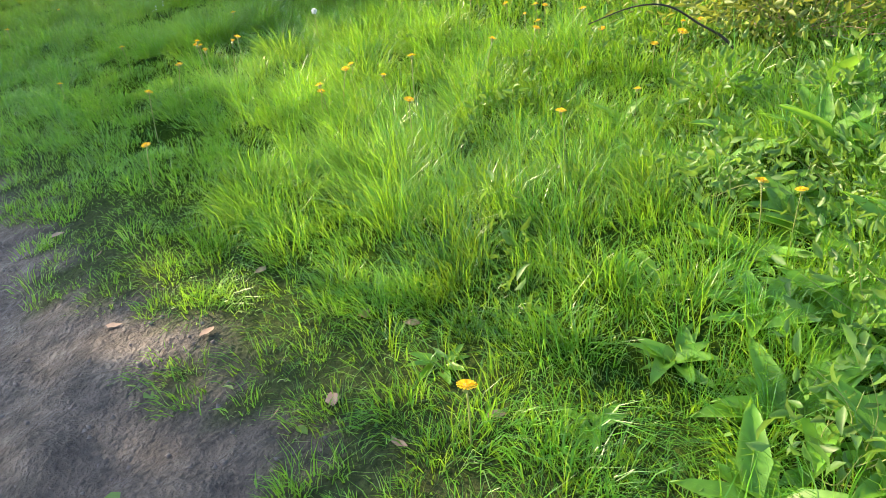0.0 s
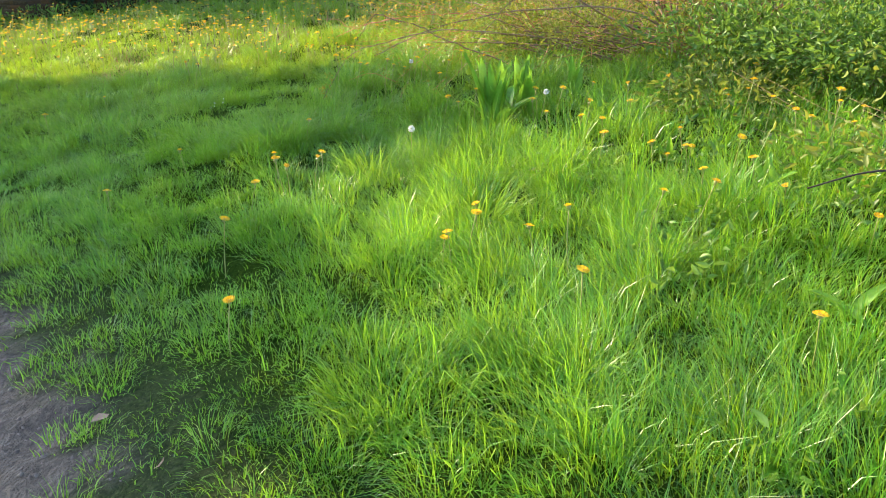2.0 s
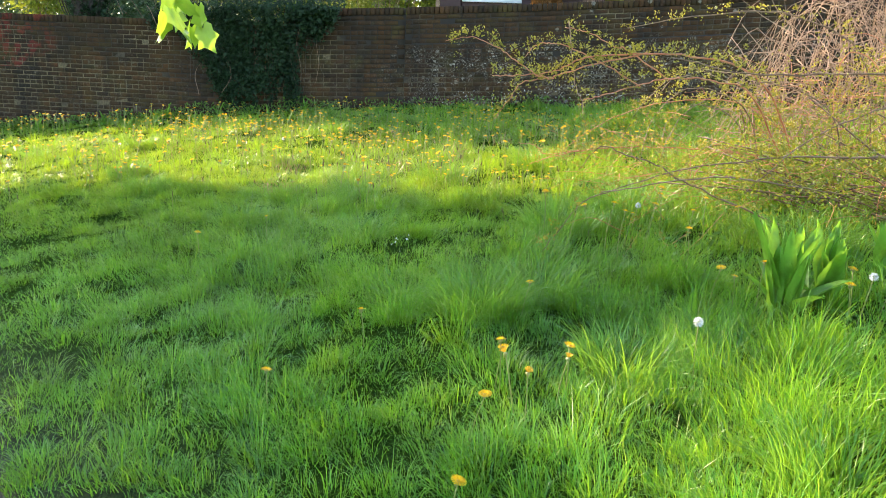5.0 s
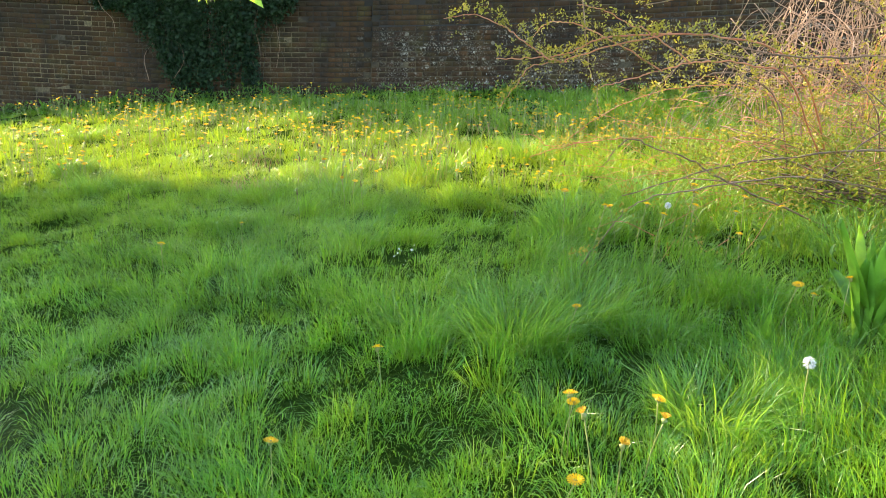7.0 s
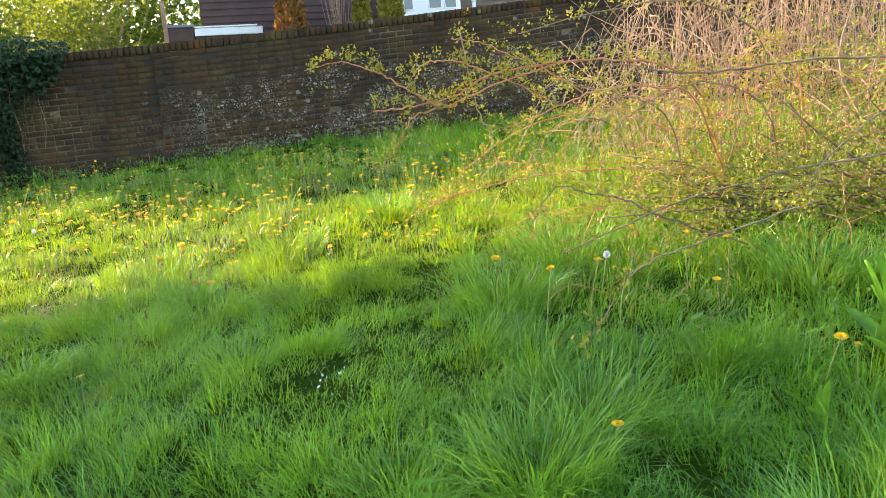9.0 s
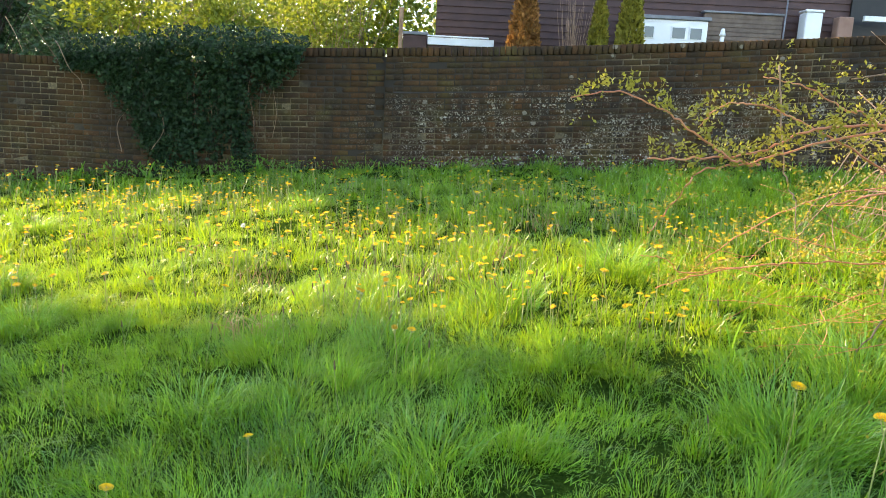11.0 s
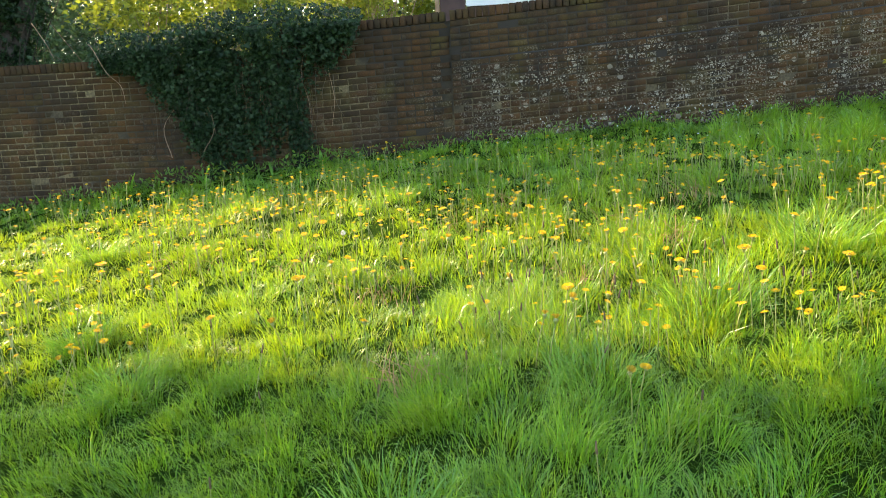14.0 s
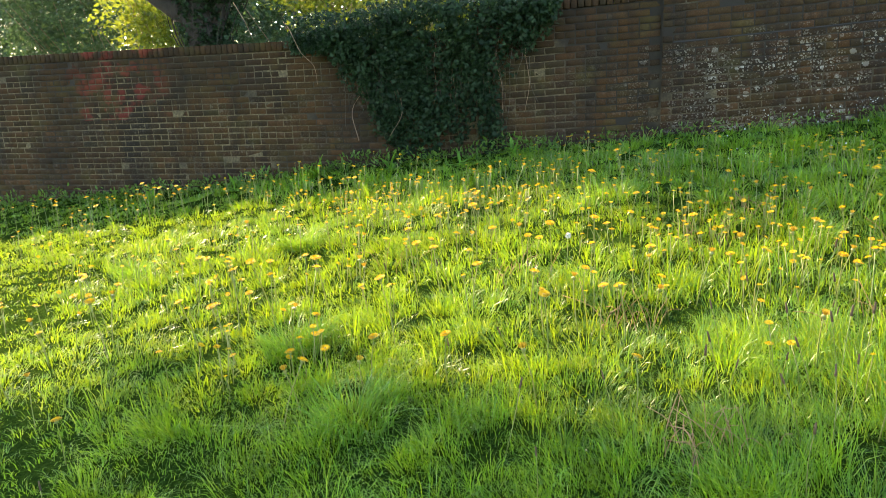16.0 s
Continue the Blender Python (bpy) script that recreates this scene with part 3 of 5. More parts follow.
for x0, x1 in ((-19.0, STEP_X), (STEP_X, PIER_X), (PIER_X, 6.0)):
    for c in range(26):
        heads = c % 5 == 3
        w = 0.1125 if heads else 0.225
        x = x0 + w / 2
        if not heads and c % 2:
            zc = float(coping(x0 + 0.06)) - 0.12 - (c + 0.5) * 0.075
            if zc > float(lie(x0, 14.6)) - 0.12:
                lay("header", x0 + 0.054, zc, 0.0)
            x += 0.1125
        while x < x1 - 0.02:
            if x + w / 2 < x1 + 0.03:
                z = float(coping(x)) - 0.12 - (c + 0.5) * 0.075
                slope = math.atan(float(coping(x + 0.05) - coping(x - 0.05)) / 0.1) if abs(x - STEP_X) > 0.06 else 0.0
                if x > PIER_X and c < 6:
                    z += 0.008
                if z > float(lie(x, 14.6)) - 0.12 and row.random() > 0.001:
                    lay("header" if heads else "stretcher", x, z, slope)
            elif x1 - (x - w / 2) > 0.07:
                z = float(coping(x1 - 0.06)) - 0.12 - (c + 0.5) * 0.075
                if z > float(lie(x, 14.6)) - 0.12:
                    lay("header", x1 - 0.054, z, 0.0)
            x += w
    x = x0 + 0.04
    while x < x1 - 0.03:
        lay("coping", x, float(coping(x)) - 0.054, 0.0)
        x += 0.0765
add("brickwork", fast_mesh("brickwork", *merge(joined)), BRICK, wall)["kind"] = "stuff"
brick_meshes = {k: fast_mesh(k, *SHAPES[k]) for k in ("stretcher", "header")}

# near-black strip on the brick face, standing in for shade inside an open joint
xs = np.linspace(-4.35, 1.9, 60)
zs = coping(xs) - 0.12 - 6 * 0.075 + 0.004
v = np.concatenate([np.stack([xs, np.full_like(xs, 14.6675), zs - 0.005 * (0.5 + vnoise(xs, xs * 0, 0.3, 91))], -1), np.stack([xs, np.full_like(xs, 14.6675), zs + 0.006 * (0.4 + vnoise(xs, xs * 0, 0.2, 92))], -1)])
f = np.array([t for k in range(59) for t in ((k, k + 1, 61 + k), (k, 61 + k, 60 + k))])
add("open_joint", fast_mesh("open_joint", v, f), DARK, wall, "dark strip for the shade in an open joint between two courses")

# ---- ivy on the wall ----
ivy = thing("ivy", "dark glossy ivy hanging over the brick wall", "ivy", at=(-7.0, 14.7, 0.4))
at = []
for k in range(430):
    # hanging strands, thick over the middle, ragged at both sides, a thin curtain beyond a gap
    x = RNG.uniform(-8.6, -5.6)
    low = 0.06 + 1.6 * np.clip((-7.55 - x) / 0.85, 0, 1) ** 0.8 if x < -6.95 else 0.36 if x < -6.5 else 0.14 if x < -6.18 else 1.1 + 0.5 * (x + 6.18) / 0.6
    low += RNG.uniform(-0.05, 0.5) * (1.0 if RNG.random() < 0.6 else 1.8)
    high = 1.66 + 0.2 * np.clip((x + 8.3) / 1.2, 0, 1) + 0.1 * RNG.random()
    if low > high - 0.15:
        low = high - 0.2
    m = int(16 + 34 * (high - low) * (0.8 if -6.95 < x < -6.5 else 1.0))
    z = low + (high - low) * RNG.random(m) ** 0.85
    out = (0.05 + 0.3 * np.clip(z - 1.0, 0, 1) ** 1.2 * RNG.random()) * RNG.uniform(0.5, 1.1)
    at.append(np.stack([x + 0.035 * RNG.normal(size=m) + 0.05 * np.sin(4 * z + x * 9), 14.64 - out + 0.03 * RNG.normal(size=m), z], -1))
at = np.concatenate(at)
top = RNG.random((2600, 3)) * (3.2, 0.7, 0.24) + (-8.7, 14.4, 1.62)
top[:, 2] += 0.16 * vnoise(top[:, 0], top[:, 1], 0.4, 65) + 0.2 * np.clip((top[:, 0] + 8.3) / 1.2, 0, 1)
v, f = leaves(np.concatenate([at, top]) - (-7.0, 14.7, 0.4), np.array([0, -0.5, -0.7]), RNG.uniform(0.03, 0.068, len(at) + len(top)), LOBED, 0.55)
add("foliage", fast_mesh("foliage", v, f), IVY, ivy)["kind"] = "stuff"
for k in range(44):
    x = RNG.uniform(-8.1, -5.75)
    z0, z1 = RNG.uniform(1.3, 1.8), RNG.uniform(0.5, 1.1)
    y = 14.62 - 0.03 * RNG.random()
    wob = lambda: 0.03 * RNG.normal()
    line = bend([(x, y, z0), (x + wob(), y - 0.03, z0 * 0.7 + z1 * 0.3), (x + wob(), y - 0.02, z0 * 0.35 + z1 * 0.65), (x + 1.5 * wob(), y + 0.02, z1)], 4) - (-7.0, 14.7, 0.4)
    add("vine", fast_mesh("vine", *tube(line, 0.004, 0.002, 4), True), BARK if k % 5 else DEAD_CANE, ivy)
for pts in ([(-9.35, 14.45, 2.1), (-9.19, 14.4, 1.86), (-9.10, 14.38, 1.66)], [(-8.75, 14.5, 1.85), (-8.63, 14.4, 1.75), (-8.50, 14.38, 1.49), (-8.34, 14.36, 1.33), (-8.31, 14.36, 1.12)],
            [(-7.9, 14.5, 0.45), (-8.0, 14.6, 0.8), (-7.8, 14.62, 1.1), (-7.82, 14.6, 1.35)], [(-7.5, 14.5, 0.5), (-7.35, 14.55, 0.8), (-7.5, 14.58, 1.25)]):
    add("vine", fast_mesh("vine", *tube(bend(pts) - np.array((-7.0, 14.7, 0.4)), 0.006, 0.003, 5), True), BROWN_CANE, ivy, "pale bare hanging stem")


# ---- trees ----
def tree(name, label, base, trunk, radius, clumps, leaf, mat, shape=DIAMOND, limbs=True, bark=BARK, spread=0.9):
    """A trunk with limbs that run to each clump of the crown, and a crown of small leaves."""
    root = thing(name, label, "tree", at=base)
    b = np.array(base)
    line = bend(trunk, 5)
    add("trunk", fast_mesh("trunk", *tube(line - b, radius, radius * 0.5, 10, 0.06), True), bark, root)
    pieces = []
    for c, r, n in clumps:
        if limbs:
            s = line[int(len(line) * RNG.uniform(0.55, 0.98))]
            m = (s + np.array(c)) / 2 + RNG.normal(size=3) * 0.25
            add("limb", fast_mesh("limb", *tube(bend([s, m, np.array(c)]) - b, radius * 0.32, 0.02, 6), True), bark, root)
            for _ in range(5):
                e = np.array(c) + RNG.normal(size=3) * np.array(r) * 0.5
                pieces.append(tube(bend([(m + c) / 2, (m + c + 2 * e) / 4 + RNG.normal(size=3) * 0.1, e]) - b, 0.02, 0.005, 4))
        at, way = clump(c, r, n)
        pieces_l.append(leaves(at - b, way + np.array([0, 0, -0.3]), RNG.uniform(0.6, 1.2, n) * leaf, shape, spread))
    if pieces:
        add("twig_growth", fast_mesh("twig_growth", *merge(pieces), True), bark, root)["kind"] = "stuff"
    add("crown", fast_mesh("crown", *merge(pieces_l)), mat, root)["kind"] = "stuff"
    pieces_l.clear()
    return root


pieces_l = []
# the tree in the garden: unseen crown clumps placed to shade the near grass
shade_tree = tree("sycamore", "tall leafy sycamore overhanging the rough meadow", (-13.4, 10.2, 0.0),
                  [(-13.4, 10.2, -0.2), (-13.3, 10.3, 1.8), (-12.9, 10.5, 3.6), (-12.4, 10.8, 5.6)], 0.3,
                  [((-13.75, 13.42, 6.0), (1.5, 1.5, 0.9), 4600), ((-11.5, 13.1, 6.1), (1.5, 1.4, 0.9), 4000), ((-10.1, 12.9, 6.0), (0.9, 1.15, 0.8), 1300),
                   ((-12.8, 11.0, 6.5), (1.6, 1.3, 1.0), 2400), ((-11.9, 10.7, 6.4), (0.9, 1.0, 0.9), 900), ((-12.2, 8.9, 6.2), (1.2, 1.1, 0.9), 1000), ((-14.4, 11.3, 7.0), (1.4, 1.3, 1.1), 1600),
                   ((-12.2, 7.0, 6.0), (1.0, 0.8, 0.7), 900), ((-10.2, 7.75, 6.0), (0.75, 0.6, 0.5), 600), ((-15.4, 13.6, 6.3), (1.3, 1.4, 0.9), 3000), ((-7.7, 12.1, 6.0), (0.8, 0.6, 0.4), 260)], 0.2, FRESH, OVAL)
# the tree behind the wall, its trunk dark with ivy
# its crown is out of view; clumps placed to shade the grass along the wall
wall_tree = tree("ash_tree", "leaning ivy-clad tree behind the wall", (-10.75, 16.0, 0.2),
                 [(-10.75, 16.0, 0.0), (-10.75, 16.0, 1.7), (-11.1, 16.2, 2.6), (-11.9, 17.2, 4.4), (-12.6, 19.0, 7.0)], 0.3,
                 [((-12.3, 19.2, 7.2), (1.7, 1.3, 1.0), 8500), ((-10.4, 19.0, 6.6), (1.6, 1.3, 0.9), 8500), ((-8.7, 19.1, 6.6), (1.5, 1.3, 0.9), 8500), ((-13.8, 20.5, 7.3), (1.1, 0.8, 0.9), 2600),
                  ((-11.0, 21.9, 8.4), (2.2, 1.2, 1.1), 2200), ((-9.9, 17.8, 6.6), (1.2, 0.9, 0.7), 3200)], 0.13, SPRING, bark=DARK_BARK)
foot = np.array((-10.75, 16.0, 0.2))
sides = [bend([(-10.75, 16.0, 1.5), (-10.5, 16.05, 2.2), (-10.1, 16.2, 3.1), (-9.6, 16.6, 4.6)]), bend([(-10.75, 16.0, 1.9), (-11.3, 15.9, 2.3), (-11.9, 16.0, 2.6), (-12.8, 16.2, 2.8)])]
for line in sides:
    add("limb", fast_mesh("limb", *tube(line - foot, 0.16, 0.04, 8, 0.05), True), DARK_BARK, wall_tree)
cover = [clump((-10.75, 16.0, 1.5), (0.36, 0.34, 1.0), 3800, 0.8), clump((-10.95, 16.1, 2.5), (0.42, 0.36, 0.6), 3400, 0.7), clump((-10.4, 16.1, 2.5), (0.3, 0.3, 0.6), 1200, 0.6), clump((-11.5, 16.0, 2.75), (0.6, 0.3, 0.25), 1200, 0.4),
         clump((-11.5, 16.7, 3.6), (0.5, 0.4, 0.7), 1200, 0.6)]
at, way = np.concatenate([c[0] for c in cover]), np.concatenate([c[1] for c in cover])
v, f = leaves(at - foot, way, RNG.uniform(0.05, 0.09, len(at)), LOBED, 0.6)
add("trunk_ivy", fast_mesh("trunk_ivy", v, f), IVY, wall_tree, "dark ivy round the trunk")["kind"] = "stuff"
pts = []
for a in RNG.random(26) * 2 * np.pi:
    b0 = foot + (0.25 * np.cos(a), 0.25 * np.sin(a), 1.2)
    pts.append(tube(bend([b0, b0 + (0.25 * np.cos(a), 0.2 * np.sin(a), 0.6), b0 + (0.6 * np.cos(a) + 0.3, 0.4 * np.sin(a), 1.7)]) - foot, 0.008, 0.003, 4))
add("shoots", fast_mesh("shoots", *merge(pts), True), DARK_BARK, wall_tree)["kind"] = "stuff"


def shrub(name, label, base, clumps, leaf, mat, shape=DIAMOND, stem=BROWN_CANE, stems=14, category="shrub", thick=0.012):
    root = thing(name, label, category, at=base)
    b = np.array(base)
    st, lv = [], []
    for c, r, n in clumps:
        at, way = clump(c, r, n, 0.15)
        lv.append(leaves(at - b, way + np.array([0, 0, 0.2]), RNG.uniform(0.6, 1.25, n) * leaf, shape, 0.8))
        for _ in range(stems):
            e = np.array(c) + RNG.normal(size=3) * np.array(r) * 0.55
            s = b + RNG.normal(size=3) * (0.2, 0.2, 0) * min(1, thick / 0.01)
            st.append(tube(bend([s, (s + e) / 2 + RNG.normal(size=3) * 10 * thick, e], 4) - b, thick, thick * 0.3, 4))
    add("stem_mass", fast_mesh("stem_mass", *merge(st), True), stem, root)["kind"] = "stuff"
    add("leaves", fast_mesh("leaves", *merge(lv)), mat, root)["kind"] = "stuff"
    return root


shrub("hazel_bush", "sunlit yellow-green hazel bush behind the wall", (-10.0, 19.0, 0.6), [((-10.2, 19.3, 2.7), (1.3, 0.8, 0.9), 2600), ((-8.6, 20.5, 2.6), (1.3, 0.8, 0.9), 2400), ((-9.6, 21.5, 3.8), (1.6, 1.0, 0.9), 2200)], 0.11, SPRING)
shrub("hazel_bush", "sunlit yellow-green hazel bush behind the wall", (-13.6, 19.5, 0.4), [((-13.4, 18.6, 2.3), (0.9, 0.6, 0.7), 1700), ((-14.8, 20.3, 2.9), (1.1, 0.8, 1.0), 1900), ((-13.8, 21, 4.0), (1.4, 0.9, 0.9), 1700)], 0.11, SPRING)
shrub("hazel_bush", "sunlit yellow-green hazel bush behind the wall", (-6.6, 21.5, 0.8), [((-6.9, 21.6, 2.8), (1.1, 0.8, 0.9), 2200), ((-6.6, 22.6, 4.2), (1.3, 0.9, 1.0), 2200), ((-8.0, 23.5, 3.6), (1.4, 0.9, 1.2), 1800)], 0.1, SPRING)
shrub("yew_tree", "dark blue-green yew behind the wall", (-18.6, 23.5, 0.0), [((-18.8, 23.5, 2.8), (2.3, 1.5, 2.2), 8000), ((-20.5, 23.0, 3.6), (2.0, 1.5, 2.5), 6000)], 0.12, SHADE_LEAF, category="tree")
for k, (x, y, r) in enumerate(((-11.5, 30, 3.4), (-16.5, 31, 3.6), (-7.0, 29, 2.8), (-22, 33, 4.2))):
    shrub("woodland_tree", "far woodland tree with loose spring foliage", (x, y, 0.5), [((x, y, 3.2), (r, 1.4, 2.6), 4200), ((x + 1, y + 1, 6.0), (r, 1.6, 2.4), 3000)], 0.2, SHADE_LEAF if k % 2 else SPRING, category="tree")

at = np.concatenate([clump((x, 37 + 2 * math.sin(x), 3.0 + 1.5 * math.sin(1.7 * x)), (4, 1.5, 4.5), 3000, 0.2)[0] for x in range(-52, 2, 4)])
v, f = leaves(at, np.tile((0, -0.3, 0.3), (len(at), 1)), RNG.uniform(0.25, 0.5, len(at)), OVAL, 0.9)
tagged(add("far_woodland", fast_mesh("far_woodland", v, f), SHADE_LEAF), "far dense green woodland behind the wall", "woodland", kind="stuff")

# ---- the overhanging sprig of the sycamore, close to the path ----
hub = np.array((-13.4, 10.2, 0.0))
add("limb", fast_mesh("limb", *tube(bend([(-12.9, 10.5, 3.9), (-9.5, 8.6, 4.6), (-5.6, 5.6, 4.0), (-3.5, 4.5, 2.7), (-2.92, 3.93, 1.75), (-2.77, 3.79, 1.34)]) - hub, 0.07, 0.004, 6), True), BARK, shade_tree)
SYCAMORE = (np.array([(0, 0.15, 0), (-0.2, 0, 0.03), (-0.42, 0.2, 0.05), (-0.36, 0.38, 0.03), (-0.55, 0.62, 0.06), (-0.3, 0.66, 0.02), (-0.14, 0.8, 0.03), (0, 1, -0.05), (0.14, 0.8, 0.03), (0.3, 0.66, 0.02), (0.55, 0.62, 0.06), (0.36, 0.38, 0.03), (0.42, 0.2, 0.05), (0.2, 0, 0.03)]),
            np.array([(0, k + 1, k) for k in range(1, 13)]))
sprig = np.array((-2.77, 3.80, 1.31))
at = sprig + np.concatenate([RNG.normal(size=(15, 3)) * (0.022, 0.035, 0.028) + (-0.035, 0.0, 0.01), RNG.normal(size=(18, 3)) * (0.045, 0.05, 0.035) + (-0.01, 0.02, 0.12)])
at = np.concatenate([at, sprig + RNG.normal(size=(20, 3)) * (0.09, 0.06, 0.035) + (-0.13, 0.06, 0.2)])
at[:, 2] = np.maximum(at[:, 2], 1.285)
for p_ in at:
    v, f = leaves(p_[None] - hub, np.array([[0.1, 0, -0.9]]), RNG.uniform(0.045, 0.07, 1), SYCAMORE, 0.4)
    add("leaf", fast_mesh("leaf", v, f), FRESH, shade_tree)

# ---- the house beyond the wall ----
def box(bm, x0, x1, y0, y1, z0, z1, edge=0.0):
    m = Matrix.Translation(((x0 + x1) / 2, (y0 + y1) / 2, (z0 + z1) / 2)) @ Matrix.Diagonal((x1 - x0, y1 - y0, z1 - z0, 1))
    g = bmesh.ops.create_cube(bm, size=1, matrix=m)
    if edge:
        es = list({e for v_ in g["verts"] for e in v_.link_edges})
        bmesh.ops.bevel(bm, geom=es, offset=edge, segments=1, affect="EDGES")
    return bm


house = thing("house", "brown weatherboarded house with white trim behind the wall", "house", at=(1.0, 24.0, 0.8))


def hpart(name, mat, x0, x1, y0, y1, z0, z1, label="", parent=house, edge=0.008):
    bm = box(bmesh.new(), x0 - 1.0, x1 - 1.0, y0 - 24.0, y1 - 24.0, z0 - 0.8, z1 - 0.8, edge)
    return part(name, bm, mat, parent, label)


hpart("body", CLADDING, -4.4, 6.7, 23.5, 28, 0.6, 6.0)
hpart("brick_end", PINK_BRICK, 6.7, 9.5, 23.3, 28, 0.6, 6.0, "pale pink brick end wall")
for k in range(20):
    z = 2.5 + 0.16 * k
    bm = bmesh.new()
    vs = [bm.verts.new(c) for c in ((-5.4, -0.5, z - 0.8), (5.7, -0.5, z - 0.8), (5.7, -0.53, z - 0.8), (-5.4, -0.53, z - 0.8), (-5.4, -0.5, z - 0.645), (5.7, -0.5, z - 0.645))]
    for q in ((0, 3, 2, 1), (3, 4, 5, 2), (0, 1, 5, 4), (0, 4, 3), (1, 2, 5)):
        bm.faces.new([vs[c] for c in q])
    part("weatherboard", bm, CLADDING, house)
bm = bmesh.new()
vs = [bm.verts.new(c) for c in ((-5.9, -1.0, 5.1), (9.0, -1.0, 5.1), (9.0, 4.5, 5.1), (-5.9, 4.5, 5.1), (-5.9, 1.7, 7.4), (9.0, 1.7, 7.4))]
for q in ((0, 1, 5, 4), (2, 3, 4, 5), (0, 4, 3), (1, 2, 5), (0, 3, 2, 1)):
    bm.faces.new([vs[c] for c in q])
part("roof", bm, TILE, house)
hpart("dark_door", DARK, 5.3, 6.5, 23.40, 23.46, 2.2, 4.7, "tall dark doorway")
hpart("fascia", WHITE_PAINT, 5.4, 6.3, 22.9, 23.0, 3.66, 3.78, "white fascia board")
# a low white-edged flat roof, a stone pier and a white post in front of the house
canopy = thing("lean_to_roof", "low lean-to roof edged with a white fascia", "lean-to", at=(-3.8, 23.0, 0.8))
part("fascia", box(bmesh.new(), -0.75, 0.82, -0.03, 0.03, 1.86, 2.03, 0.01), WHITE_PAINT, canopy, "white painted fascia board")
part("gutter", box(bmesh.new(), -0.77, 0.70, -0.07, -0.035, 2.04, 2.075, 0.01), WHITE_PAINT, canopy)
part("front", box(bmesh.new(), -0.74, 0.8, 0.04, 0.5, -0.3, 1.9), CLADDING, canopy)
pier = thing("boundary_pier", "dark stone pier with a flat cap", "pier", at=(-4.85, 23.0, 0.8))
part("shaft", box(bmesh.new(), -0.27, 0.28, -0.1, 0.4, -0.3, 2.05, 0.01), CLADDING, pier)
part("cap", box(bmesh.new(), -0.3, 0.31, -0.13, 0.43, 2.06, 2.13, 0.01), SLATE, pier)
post = thing("fence_post", "sunlit pale timber post", "post", at=(-5.18, 22.9, 0.8))
part("shaft", box(bmesh.new(), -0.045, 0.045, -0.045, 0.045, -0.3, 2.62, 0.008), DEAD_CANE, post)
part("cap", box(bmesh.new(), -0.055, 0.055, -0.055, 0.055, 2.625, 2.66, 0.008), DEAD_CANE, post)
porch = thing("porch", "white painted porch with small windows", "porch", at=(1.13, 22.9, 0.8))
part("body", box(bmesh.new(), -0.78, 0.78, 0, 1.2, -0.3, 2.68, 0.01), WHITE_PAINT, porch)
part("roof", box(bmesh.new(), -0.84, 0.84, -0.06, 1.25, 2.685, 2.77, 0.015), SLATE, porch, "grey felt roof")
for x0, x1 in ((-0.68, -0.42), (-0.05, 0.3), (0.36, 0.68)):
    w_ = part("window", box(bmesh.new(), x0, x1, -0.02, -0.002, 2.24, 2.54, 0.004), WHITE_PAINT, porch)
    part("pane", box(bmesh.new(), x0 + 0.03, x1 - 0.03, -0.028, -0.0205, 2.27, 2.51), GLASS, w_)
shed = thing("garden_shed", "low brown-tiled shed with rows of tiles", "shed", at=(2.75, 23.1, 0.8))
part("body", box(bmesh.new(), -0.85, 0.85, 0, 0.28, -0.3, 2.9), TILE, shed)
for k in range(6):
    bm = box(bmesh.new(), -0.9, 0.9, -0.03 + 0.004 * k, -0.004, 2.3 + 0.1 * k, 2.39 + 0.1 * k, 0.006)
    part("tile_course", bm, TILE, shed)
part("ridge", box(bmesh.new(), -0.93, 0.93, -0.06, 0.3, 2.905, 2.95, 0.01), SLATE, shed)
pole = thing("metal_pole", "thin grey metal pole by the shed", "pole", at=(3.62, 22.9, 0.8))
add("shaft", fast_mesh("shaft", *tube([(0, 0, -0.3), (0, 0, 1.5), (0.02, 0, 3.35)], 0.02, 0.018, 8), True), SLATE, pole)
tank = thing("white_flue", "white painted square flue", "flue", at=(4.28, 23.0, 0.8))
part("shaft", box(bmesh.new(), -0.19, 0.19, -0.1, 0.3, -0.3, 3.0, 0.02), WHITE_PAINT, tank)
part("cap", box(bmesh.new(), -0.21, 0.21, -0.12, 0.32, 3.005, 3.06, 0.01), WHITE_PAINT, tank)
pot = thing("clay_pot_stack", "pale terracotta flue block", "flue", at=(5.05, 23.1, 0.8))
part("block", box(bmesh.new(), -0.17, 0.17, -0.1, 0.22, -0.3, 2.95, 0.02), PINK_BRICK, pot)
fin = thing("garden_ornament", "small pale stone finial", "ornament", at=(2.2, 22.7, 0.8))
add("finial", fast_mesh("finial", *merge([tube([(0, 0, -0.1), (0, 0, 2.3), (0, 0, 2.36)], 0.05, 0.045, 8), tube([(0, 0, 2.36), (0, 0, 2.42), (0, 0, 2.48), (0, 0, 2.52)], 0.075, 0.03, 8)]), True), WHITE_PAINT, fin)


